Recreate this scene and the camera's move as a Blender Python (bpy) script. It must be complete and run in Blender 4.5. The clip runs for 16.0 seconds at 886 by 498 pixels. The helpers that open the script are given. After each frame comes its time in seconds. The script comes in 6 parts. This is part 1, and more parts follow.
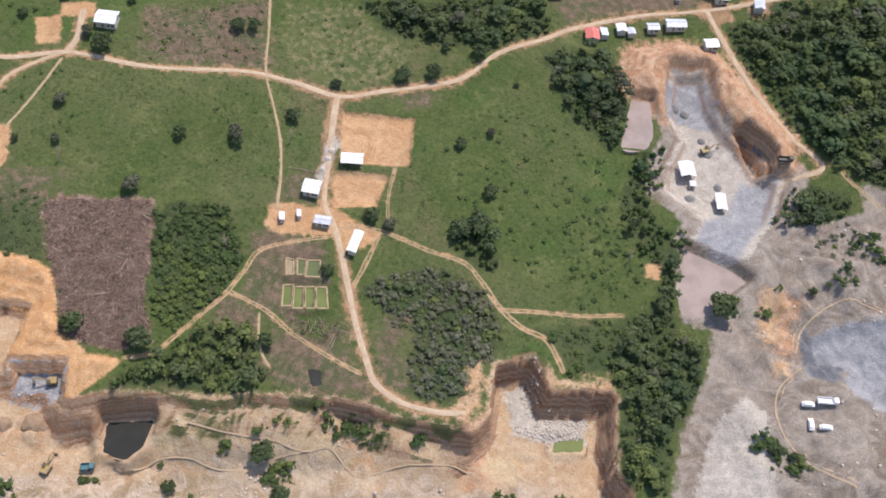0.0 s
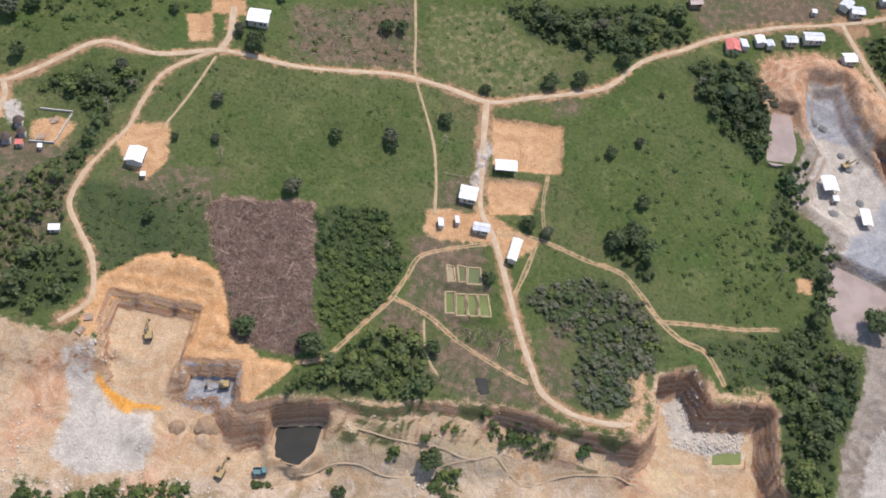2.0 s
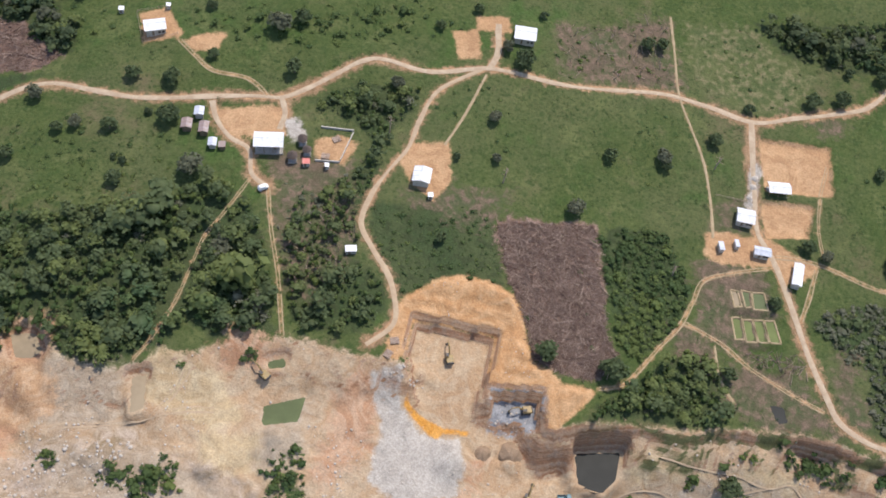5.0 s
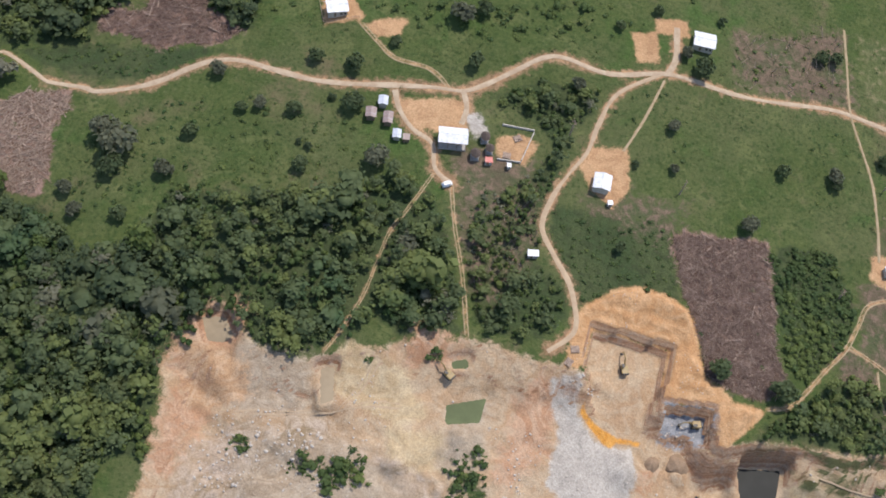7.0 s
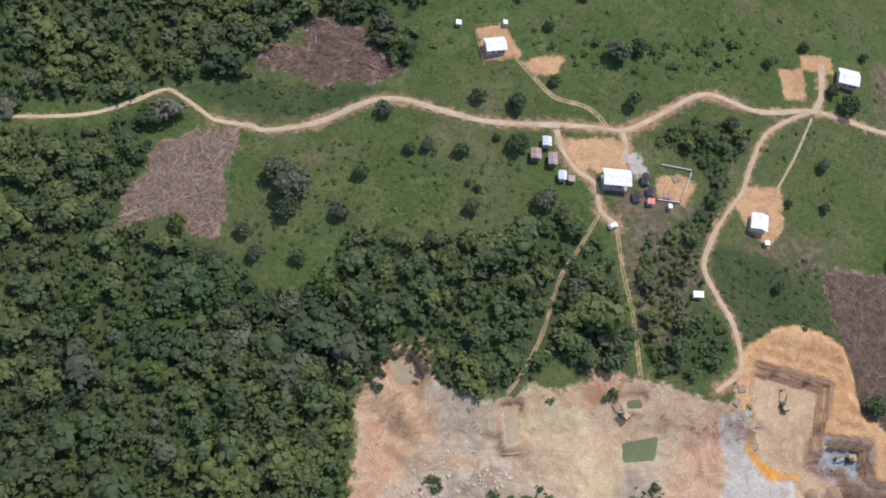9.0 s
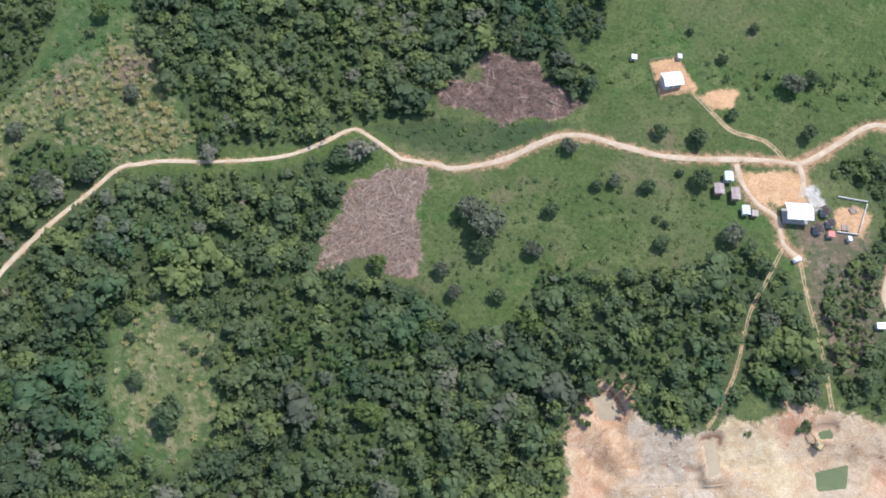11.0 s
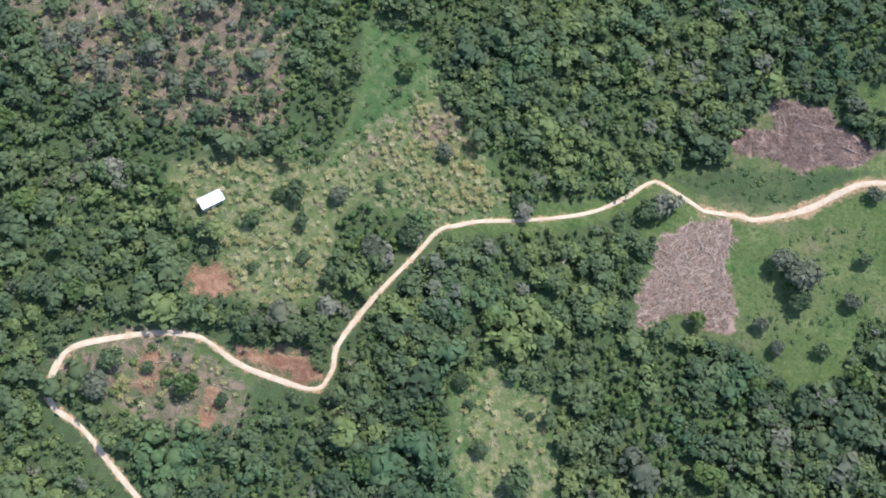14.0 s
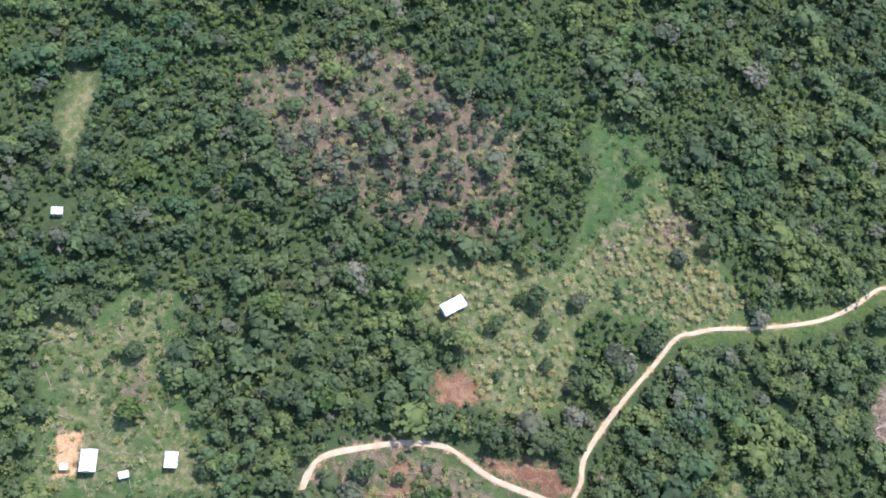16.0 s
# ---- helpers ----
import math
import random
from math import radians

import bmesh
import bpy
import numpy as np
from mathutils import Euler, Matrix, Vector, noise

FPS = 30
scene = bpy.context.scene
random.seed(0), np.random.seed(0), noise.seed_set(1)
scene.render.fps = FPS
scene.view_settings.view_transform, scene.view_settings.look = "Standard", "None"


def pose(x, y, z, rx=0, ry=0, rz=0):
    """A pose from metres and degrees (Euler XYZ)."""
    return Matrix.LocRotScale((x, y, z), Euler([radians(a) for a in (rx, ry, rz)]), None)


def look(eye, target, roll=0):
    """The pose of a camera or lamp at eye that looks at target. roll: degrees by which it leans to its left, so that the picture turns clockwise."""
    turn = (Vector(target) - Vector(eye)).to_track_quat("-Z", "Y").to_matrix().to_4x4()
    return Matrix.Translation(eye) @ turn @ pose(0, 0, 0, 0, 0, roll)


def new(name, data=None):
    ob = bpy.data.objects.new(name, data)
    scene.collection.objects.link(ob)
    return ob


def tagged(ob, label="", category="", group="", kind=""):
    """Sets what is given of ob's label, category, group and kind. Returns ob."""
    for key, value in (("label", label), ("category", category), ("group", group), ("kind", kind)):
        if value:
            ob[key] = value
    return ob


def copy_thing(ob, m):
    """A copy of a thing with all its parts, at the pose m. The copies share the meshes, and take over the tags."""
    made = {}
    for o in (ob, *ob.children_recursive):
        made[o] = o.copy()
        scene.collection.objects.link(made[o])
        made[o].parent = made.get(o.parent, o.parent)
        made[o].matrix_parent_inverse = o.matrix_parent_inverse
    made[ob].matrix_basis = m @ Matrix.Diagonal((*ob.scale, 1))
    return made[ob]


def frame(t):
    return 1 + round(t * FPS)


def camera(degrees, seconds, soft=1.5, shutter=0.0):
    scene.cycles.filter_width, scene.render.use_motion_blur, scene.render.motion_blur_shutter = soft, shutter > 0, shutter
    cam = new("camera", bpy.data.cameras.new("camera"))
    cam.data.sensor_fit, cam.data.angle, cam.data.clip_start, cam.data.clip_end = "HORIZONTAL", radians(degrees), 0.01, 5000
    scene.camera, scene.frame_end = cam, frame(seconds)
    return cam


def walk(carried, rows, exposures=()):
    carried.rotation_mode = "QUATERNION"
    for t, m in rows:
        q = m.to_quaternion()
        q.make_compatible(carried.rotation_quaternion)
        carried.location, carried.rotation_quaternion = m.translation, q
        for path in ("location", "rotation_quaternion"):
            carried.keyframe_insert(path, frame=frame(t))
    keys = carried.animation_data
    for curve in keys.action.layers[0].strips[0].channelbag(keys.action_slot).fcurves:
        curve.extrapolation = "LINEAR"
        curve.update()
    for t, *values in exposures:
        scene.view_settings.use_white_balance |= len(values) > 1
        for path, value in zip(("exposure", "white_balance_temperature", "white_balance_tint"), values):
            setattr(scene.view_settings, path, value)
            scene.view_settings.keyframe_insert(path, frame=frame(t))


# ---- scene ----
cam = camera(47.08, 16.0, soft=1.8)
PATH = [
    (0.0, look((-1.13, -220.13, 306.39), (-20.57, 42.13, -58.76), 6.967)),
    (0.5, look((-18.09, -221.14, 306.39), (-35.69, 43.96, -56.81), 7.275)),
    (1.0, look((-35.15, -222.49, 306.50), (-51.82, 44.85, -55.09), 6.784)),
    (1.5, look((-51.48, -223.93, 306.33), (-58.40, 39.56, -58.40), 9.242)),
    (2.0, look((-68.07, -225.14, 305.60), (-77.98, 33.56, -62.46), 10.080)),
    (2.5, look((-84.75, -226.34, 304.13), (-97.04, 31.26, -64.64), 10.984)),
    (3.0, look((-101.21, -228.12, 302.41), (-112.35, 24.70, -69.69), 10.504)),
    (3.5, look((-117.21, -230.05, 300.61), (-127.10, 18.34, -74.49), 10.383)),
    (4.0, look((-133.07, -231.61, 299.21), (-147.39, 16.63, -75.86), 9.242)),
    (4.2, look((-139.36, -232.11, 298.87), (-155.50, 16.17, -76.09), 8.922)),
    (4.7, look((-154.97, -232.84, 298.60), (-173.36, 18.83, -73.98), 8.803)),
    (5.2, look((-170.58, -232.69, 299.44), (-187.76, 23.96, -69.79), 9.755)),
    (5.7, look((-186.45, -231.78, 301.29), (-200.16, 26.28, -67.10), 11.462)),
    (6.3, look((-206.28, -229.75, 304.86), (-214.87, 17.26, -71.18), 14.149)),
    (6.5, look((-213.11, -228.95, 306.27), (-220.37, 10.42, -74.72), 15.059)),
    (7.0, look((-230.57, -226.60, 310.02), (-242.39, 0.69, -78.18), 14.383)),
    (7.5, look((-249.49, -223.99, 313.85), (-257.67, -0.97, -76.91), 15.050)),
    (8.0, look((-268.71, -222.21, 318.17), (-273.96, -5.84, -76.36), 15.577)),
    (8.2, look((-276.39, -221.66, 319.96), (-282.50, -8.32, -76.21), 15.529)),
    (8.7, look((-295.62, -220.66, 324.54), (-296.42, -11.62, -73.95), 16.945)),
    (9.2, look((-314.87, -220.02, 329.04), (-303.38, -12.11, -69.89), 19.727)),
    (9.7, look((-334.22, -219.47, 333.11), (-311.30, -12.70, -65.91), 22.105)),
    (10.3, look((-357.69, -218.68, 336.62), (-334.08, -15.59, -64.24), 21.803)),
    (10.5, look((-365.58, -218.35, 337.23), (-346.43, -17.48, -64.99), 20.602)),
    (11.0, look((-385.33, -217.48, 337.83), (-372.17, -24.75, -68.59), 19.789)),
    (11.5, look((-405.12, -217.40, 337.41), (-386.52, -27.02, -69.91), 21.753)),
    (12.0, look((-424.83, -218.43, 336.00), (-410.13, -31.33, -72.99), 20.987)),
    (12.5, look((-444.34, -219.83, 333.05), (-435.01, -32.11, -75.81), 19.274)),
    (13.0, look((-463.80, -221.69, 330.02), (-460.46, -27.05, -75.69), 16.699)),
    (13.5, look((-483.26, -223.17, 326.76), (-480.65, -29.19, -79.27), 16.058)),
    (14.0, look((-502.85, -223.70, 324.08), (-488.30, -30.13, -81.90), 18.948)),
    (14.5, look((-522.16, -223.44, 322.01), (-501.13, -22.44, -80.06), 20.511)),
    (15.0, look((-541.09, -223.38, 320.76), (-542.47, -16.30, -78.75), 15.295)),
    (15.5, look((-559.10, -222.88, 319.74), (-550.79, -14.10, -78.81), 18.348)),
    (16.0, look((-577.22, -221.93, 318.58), (-581.53, -12.04, -79.45), 14.900)),
]
EXPOSURES = [(0.0, 0.49, 6700, 16), (4.2, 0.41, 6600, 14), (8.2, 0.28, 6400, 13), (10.4, 0.48, 6000, 12), (11.0, 0.82, 5900, 11), (12.0, 1.0, 5800, 9), (14.0, 1.1, 5750, 10), (16.0, 1.17, 5750, 12)]
walk(cam, PATH, exposures=EXPOSURES)

# ---- world, sun ----
SUN_AZ, SUN_EL = 28.0, 65.0  # degrees: from +y towards +x, and above the horizon
world = bpy.data.worlds.new("sky")
scene.world = world
world.use_nodes = True
wn = world.node_tree
sky = wn.nodes.new("ShaderNodeTexSky")
sky.sky_type = "NISHITA"
sky.sun_disc = False
sky.sun_elevation = radians(SUN_EL)
sky.sun_rotation = radians(SUN_AZ)
wn.links.new(sky.outputs[0], wn.nodes["Background"].inputs[0])
wn.nodes["Background"].inputs[1].default_value = 0.15
sun = new("sun", bpy.data.lights.new("sun", "SUN"))
sun.data.energy, sun.data.angle, sun.data.color = 3.3, radians(0.6), (1.0, 0.94, 0.85)
to_sun = Vector((math.sin(radians(SUN_AZ)) * math.cos(radians(SUN_EL)), math.cos(radians(SUN_AZ)) * math.cos(radians(SUN_EL)), math.sin(radians(SUN_EL))))
sun.matrix_world = look(to_sun * 500, (0, 0, 0))

RNG = np.random.default_rng(7)


# ---- plan: the lie of the land ----
RIDGES = [(-640, 6.2), (-560, 7.4), (-480, 4.2), (-400, -7.1), (-320, 4.6), (-240, 6.2), (-160, 3.7), (-80, -6.7), (0, -5.9), (80, -14.2)]


def base(x, y):
    """The land before anyone dug in it: a plain that rises to the north, with low ridges across it."""
    v = (np.clip(y, -192, 208) + 16) / 80
    z = 2.32 + v * (9.6 + 1.84 * (np.clip(x, -760, 176) + 280) / 360)
    for cx, h in RIDGES:
        z = z + h * np.exp(-(((x - cx) / 68) ** 2))
    return z


LATTICE = np.random.default_rng(3).random((256, 256))


def value_noise(x, y, size):
    u, v = x / size, y / size
    i, j = np.floor(u).astype(int), np.floor(v).astype(int)
    a, b = u - i, v - j
    a, b = a * a * (3 - 2 * a), b * b * (3 - 2 * b)
    g = lambda p, q: LATTICE[(i + p) % 256, (j + q) % 256]
    return (g(0, 0) * (1 - a) + g(1, 0) * a) * (1 - b) + (g(0, 1) * (1 - a) + g(1, 1) * a) * b - 0.5


def fbm(x, y, size, octaves=3):
    return sum(value_noise(x + 37 * n, y + 91 * n, size / 2**n) / 2**n for n in range(octaves))


def ramp(d, a, b):
    s = np.clip((d - a) / (b - a), 0, 1)
    return s * s * (3 - 2 * s)


def inside(x, y, poly, reach=14.0):
    """Metres inside an outline (negative outside), no farther than reach."""
    p = np.array(poly, float)
    out = np.full(x.shape, -reach)
    near = (x > p[:, 0].min() - reach) & (x < p[:, 0].max() + reach) & (y > p[:, 1].min() - reach) & (y < p[:, 1].max() + reach)
    px, py = x[near], y[near]
    if not len(px):
        return out
    far, odd = np.full(px.shape, 1e9), np.zeros(px.shape, bool)
    for (ax, ay), (bx, by) in zip(p, np.roll(p, -1, 0)):
        ex, ey = bx - ax, by - ay
        s = np.clip(((px - ax) * ex + (py - ay) * ey) / (ex * ex + ey * ey + 1e-9), 0, 1)
        far = np.minimum(far, np.hypot(px - ax - s * ex, py - ay - s * ey))
        odd ^= ((ay > py) != (by > py)) & (px < ex * (py - ay) / (ey + (1e-12 if ey == 0 else 0)) + ax)
    out[near] = np.clip(np.where(odd, far, -far), -reach, reach)
    return out


def along(x, y, line, reach=14.0):
    """Metres from a line, no farther than reach."""
    p = np.array(line, float)
    out = np.full(x.shape, reach)
    for (ax, ay), (bx, by) in zip(p[:-1], p[1:]):
        near = (x > min(ax, bx) - reach) & (x < max(ax, bx) + reach) & (y > min(ay, by) - reach) & (y < max(ay, by) + reach)
        px, py = x[near], y[near]
        if not len(px):
            continue
        ex, ey = bx - ax, by - ay
        s = np.clip(((px - ax) * ex + (py - ay) * ey) / (ex * ex + ey * ey + 1e-9), 0, 1)
        out[near] = np.minimum(out[near], np.hypot(px - ax - s * ex, py - ay - s * ey))
    return out


def smooth_line(points, step=2.0):
    """A line drawn through the points with no corners (Catmull-Rom)."""
    p = np.array([points[0], *points, points[-1]], float)
    out = []
    for a, b, c, d in zip(p[:-3], p[1:-2], p[2:-1], p[3:]):
        n = max(2, int(np.hypot(*(c - b)) / step))
        for s in np.arange(n) / n:
            out.append(0.5 * (2 * b + (c - a) * s + (2 * a - 5 * b + 4 * c - d) * s**2 + (3 * b - a - 3 * c + d) * s**3))
    return np.array(out + [p[-1]])


# roads: name, width, whether it is a two-rut track, points
MAIN_EAST = [(124.8, 160.8), (108.8, 157.6), (75.2, 147.2), (50.4, 139.2), (33.6, 131.2), (16.8, 120.8), (5.6, 111.2), (-12, 99.2), (-21.6, 86.4), (-30.4, 79.2), (-54.4, 68.8), (-71.2, 61.6), (-90.4, 63.2), (-108.8, 62.4), (-132, 55.2), (-152.8, 50.4), (-177.6, 48.8)]
MAIN_MID = [(-177.6, 48.8), (-199.2, 40.8), (-217.6, 41.6), (-225.6, 38.4), (-232.8, 31.2), (-243.2, 20), (-250.4, 14.4), (-262.4, 12), (-284.8, 5.6), (-303.2, 1.6), (-318.4, 1.6), (-332.8, 2.4), (-342.4, 0), (-349.6, -4.8), (-361.6, -14.4), (-378.4, -22.4), (-385.6, -22.4), (-399.2, -24)]
MAIN_WEST = [(-399.2, -24), (-414.4, -18.4), (-420.8, -18.4), (-429.6, -28), (-438.4, -36), (-448.8, -42.4), (-464, -49.6), (-480.8, -56), (-488, -60), (-494.4, -64), (-500, -75.2), (-508, -90.4), (-514.4, -104.8), (-517.6, -115.2), (-516.8, -121.6), (-518.4, -128)]
MAIN_END = [(-518.4, -128), (-523.2, -130.4), (-540.8, -129.6), (-548.8, -128), (-559.2, -124), (-566.4, -124), (-576.8, -126.4), (-591.2, -132.8), (-599.2, -137.6), (-601.6, -143.2), (-601.6, -151.2), (-597.6, -156.8), (-587.2, -160.8), (-574.4, -169.6), (-560, -179.2)]
MAIN = MAIN_EAST + MAIN_MID[1:]
ROADS = [
    ("road", 2.3, MAIN),
    ("road", 1.7, MAIN_WEST),
    ("road", 2.1, MAIN_END),
    ("road", 2.3, [(-72, 60.8), (-70.4, 45.6), (-68, 28), (-65.6, 12.8), (-60, 4), (-54.4, -7.2), (-48.8, -20), (-42.4, -34.4), (-36, -46.4), (-31.2, -53.6), (-20.8, -58.4), (-8.8, -59.2), (1.6, -58.4)]),
    ("track", 2.1, [(-58.4, 4), (-47.2, 5.6), (-36, 4.8), (-22.4, 1.6), (-8.8, 0), (-1.6, -5.6), (6.4, -14.4), (16, -20.8), (25.6, -23.2), (31.2, -30.4), (33.6, -34.4)]),
    ("track", 1.9, [(7.2, -16), (23.2, -12.8), (37.6, -10.4), (52.8, -6.4)]),
    ("track", 1.8, [(-42.4, 3.2), (-44.8, -9.6), (-47.2, -19.2)]),
    ("track", 1.9, [(-60.8, -1.6), (-72.8, -6.4), (-84, -12.8), (-87.2, -22.4), (-91.2, -33.6), (-97.6, -44), (-103.2, -53.6), (-108.8, -61.6), (-116.8, -65.6)]),
    ("track", 1.8, [(-89.6, -32), (-76, -35.2), (-64, -41.6), (-49.6, -47.2), (-36.8, -51.2)]),
    ("footpath", 1, [(-77.6, -36.8), (-74.4, -48.8), (-68.8, -56)]),
    ("footpath", 1.1, [(-110.4, 101.6), (-106.4, 84), (-102.4, 64.8), (-95.2, 49.6), (-88.8, 35.2), (-84.8, 20.8), (-82.4, 5.6)]),
    ("track", 1.4, [(-40, 50.4), (-42.4, 33.6), (-42.4, 20.8), (-40, 8.8)]),
    ("lane", 1.8, [(-180, 48), (-194.4, 33.6), (-198.4, 19.2), (-200, 5.6), (-204.8, -6.4), (-208, -16.8), (-208.8, -28.8), (-202.4, -37.6), (-195.2, -45.6), (-191.2, -52.8), (-188.8, -63.2), (-196, -72.8)]),
    ("track", 1.8, [(-255.2, 13.6), (-264.8, 19.2), (-278.4, 19.2), (-286.4, 24), (-295.2, 30.4)]),
    ("road", 2.7, [(-250.4, 14.4), (-247.2, 8), (-247.2, 0.8)]),
    ("road", 2.2, [(-274.4, 6.4), (-270.4, -0.8), (-263.2, -7.2), (-255.2, -10.4), (-251.2, -20), (-244, -24)]),
    ("track", 1.6, [(-244, -24), (-238.4, -39.2), (-231.2, -55.2), (-225.6, -70.4), (-223.2, -76.8)]),
    ("track", 1.3, [(-251.2, -22.4), (-256, -39.2), (-259.2, -48.8), (-260, -60), (-260.8, -73.6), (-264, -87.2), (-267.2, -96)]),
    ("road", 2.4, [(75.2, 147.2), (83.2, 132), (88.8, 121.6), (98.4, 104.8), (112.8, 84), (125.6, 71.2), (117.6, 65.6), (108.8, 61.6)]),
    ("track", 2.1, [(132.8, 68.8), (136, 64), (142.4, 57.6), (148, 52.8)]),
    ("road", 2.6, [(-177.6, 48.8), (-176, 56.8), (-177.6, 65.6), (-178.4, 70.4)]),
    ("footpath", 1, [(-178.4, 45.6), (-182.4, 26.4), (-187.2, 10.4)]),
]
HAUL = [
    [(-94.2, -78.2), (-81.9, -78.3), (-69.5, -76.9), (-61.2, -76.4), (-51.5, -76.9), (-42.5, -74.3), (-33.7, -79.7), (-29.7, -81.1), (-19.7, -76), (-4.1, -72.2), (8.2, -71.2), (23, -68.4)],
    [(-126, -101), (-109.2, -96.8), (-99, -89.8), (-89.3, -87.4), (-78.9, -88.1), (-67.3, -85.4), (-60.1, -80.8), (-51.5, -76.9)],
    [(-288, -122), (-270, -116), (-258, -112), (-246, -106), (-238, -104)],
    [(-256, -112), (-251, -100), (-249, -91)],
    [(153.6, 6.4), (134.4, 12.8), (120, 2.4), (116.8, -9.6)],
    [(120, -16), (112, -26.4), (113.6, -41.6), (124.8, -52.8), (137.6, -57.6)],
]

# the big quarry: its rim from west to east, with the two pits that bite into the terrace
RIM_WEST = [(-308, -240), (-308, -142.4), (-311.2, -124.8), (-316.8, -114.4), (-312.8, -108.8), (-304, -106.4), (-309.6, -96), (-302.4, -91.2), (-291.2, -99.2), (-283.2, -100.8), (-276, -102.4), (-266.4, -96.8), (-258.4, -92), (-248, -88.8), (-245.6, -84.8), (-234.4, -82.4), (-224, -77.6), (-214.4, -76), (-198.4, -77.6)]
RIM_EAST = [(-188.8, -74.4), (-180, -76.8), (-156, -74.4), (-152, -76), (-135.2, -72), (-130.4, -83.2), (-120, -78.4), (-103.2, -73.6), (-83.2, -70.4), (-73.6, -66.4), (-62.4, -64), (-43.2, -60.8), (-32.8, -60.8), (-20.8, -63.2), (-6.4, -63.2), (4.8, -64), (8.8, -57.6), (7.2, -36.8), (22.4, -30.4), (27.2, -36.8), (30.4, -41.6), (51.2, -36.8), (54.4, -38.4), (56.8, -64.8), (62.4, -72), (70.4, -96), (73.6, -240)]
QUARRY = RIM_WEST + RIM_EAST
PIT_UPPER = [(-183, -58.5), (-154.2, -56), (-154.6, -74), (-155.2, -81), (-156.3, -88), (-164.5, -90), (-172.7, -87.5), (-178, -82), (-182.5, -70)]
PIT_LOWER = [(-152.6, -75.2), (-135.2, -71.2), (-132.6, -83.2), (-150.4, -86.4)]
SPOIL = [(-187, -54.3), (-177.4, -44), (-170.4, -40.4), (-160.5, -39.7), (-151.9, -41.7), (-148.4, -45.6), (-145.2, -55.3), (-140.6, -64), (-134.7, -65.2), (-130.3, -69), (-119.2, -67.6), (-123.5, -74.4), (-130.4, -83.2), (-134.4, -70.4), (-153.4, -74), (-153.2, -55.2), (-183.8, -57.8), (-183.4, -72), (-188, -74.4)]
NE_PIT = [(62.4, 113.6), (78.4, 116.8), (82.4, 96.8), (89.6, 85.6), (100.8, 76), (104, 68), (112.8, 65.6), (106.4, 41.6), (98.4, 25.6), (76.8, 30.4), (80.8, 40.8), (64, 53.6), (64, 64.8), (68.8, 80), (63.2, 90.4)]
NE_RIM = [(41.6, 98.4), (42.4, 118.4), (64, 128), (81.6, 124), (93.6, 108.8), (112.8, 84), (115.2, 68), (100, 64), (90.4, 82.4), (81.6, 92), (77.6, 112.8), (61.6, 109.6), (62.4, 85.6), (49.6, 94.4)]
NE_NOTCH = [(89.6, 85.6), (94.4, 89.6), (108.8, 76.8), (108, 67.2), (100.8, 67.2)]
SAND_EAST = [(62.4, -240), (76, -72.8), (76, -48.8), (84.8, -25.6), (85.6, -7.2), (75.2, -4.8), (71.2, 19.2), (76.8, 30.4), (98.4, 25.6), (108.8, 39.2), (123.2, 43.2), (140, 49.6), (140, 64.8), (160, 52.8), (264, 32), (264, -240)]
BLUE_GRAVEL = [(120.8, -3.2), (136, 4), (155.2, 7.2), (208, 9.6), (208, -48), (154.4, -32), (143.2, -26.4), (133.6, -21.6), (136, -15.2), (122.4, -16.8)]
PADS = [
    [(-68.8, 54.4), (-39.2, 58.4), (-37.6, 36), (-64, 32)],
    [(-65.6, 27.2), (-44, 30.4), (-44.8, 25.6), (-46.4, 16), (-62.4, 11.2)],
]
PURPLE = [(-161.6, -16), (-147.2, -9.6), (-127.2, -4.8), (-123.2, -20), (-117.6, -36.8), (-109.6, -58.4), (-119.2, -64), (-131.2, -64), (-141.6, -64), (-148.8, -44.8), (-154.4, -37.6)]
LOG_FIELD = [(-404, -28.8), (-389.6, -25.6), (-385.6, -32), (-388, -44), (-383.2, -52), (-383.2, -68), (-390.4, -68), (-401.6, -67.2), (-416.8, -75.2), (-417.6, -62.4), (-415.2, -45.6)]
SLASH = [(-376.8, 31.2), (-358.4, 30.4), (-353.6, 20.8), (-332.8, 16.8), (-342.4, 8), (-363.2, 2.4), (-374.4, 3.2), (-392, 2.4), (-390.4, 12.8), (-378.4, 17.6)]
DRY_HUT = [(-589.6, -68.8), (-569.6, -58.4), (-537.6, -55.2), (-530.4, -35.2), (-497.6, -19.2), (-493.6, -28.8), (-472.8, -44), (-487.2, -55.2), (-498.4, -62.4), (-524, -61.6), (-531.2, -72.8), (-524.8, -96), (-539.2, -108), (-557.6, -104.8), (-568, -88), (-586.4, -80.8)]
OPEN_NORTH = [(-537.6, -55.2), (-534.4, -20), (-540.8, 4.8), (-533.6, 12), (-519.2, 7.2), (-504.8, -9.6), (-493.6, -26.4), (-479.2, -35.2), (-472, -46.4), (-487.2, -55.2), (-512.8, -64.8), (-527.2, -49.6)]
OPEN_ROAD = [(-520, -48), (-516, -24), (-512, -8), (-497.6, -20.8), (-480, -35.2), (-469.6, -45.6), (-486.4, -57.6), (-500, -64)]
BURNT = [(-671.2, -12.8), (-624, 16), (-581.6, -1.6), (-564, -5.6), (-557.6, -41.6), (-566.4, -53.6), (-586.4, -54.4), (-627.2, -52.8), (-641.6, -40.8)]
OPEN_BEND = [(-590.4, -132), (-575.2, -125.6), (-548, -129.6), (-540, -131.2), (-543.2, -147.2), (-569.6, -154.4), (-592, -152.8), (-600.8, -144)]
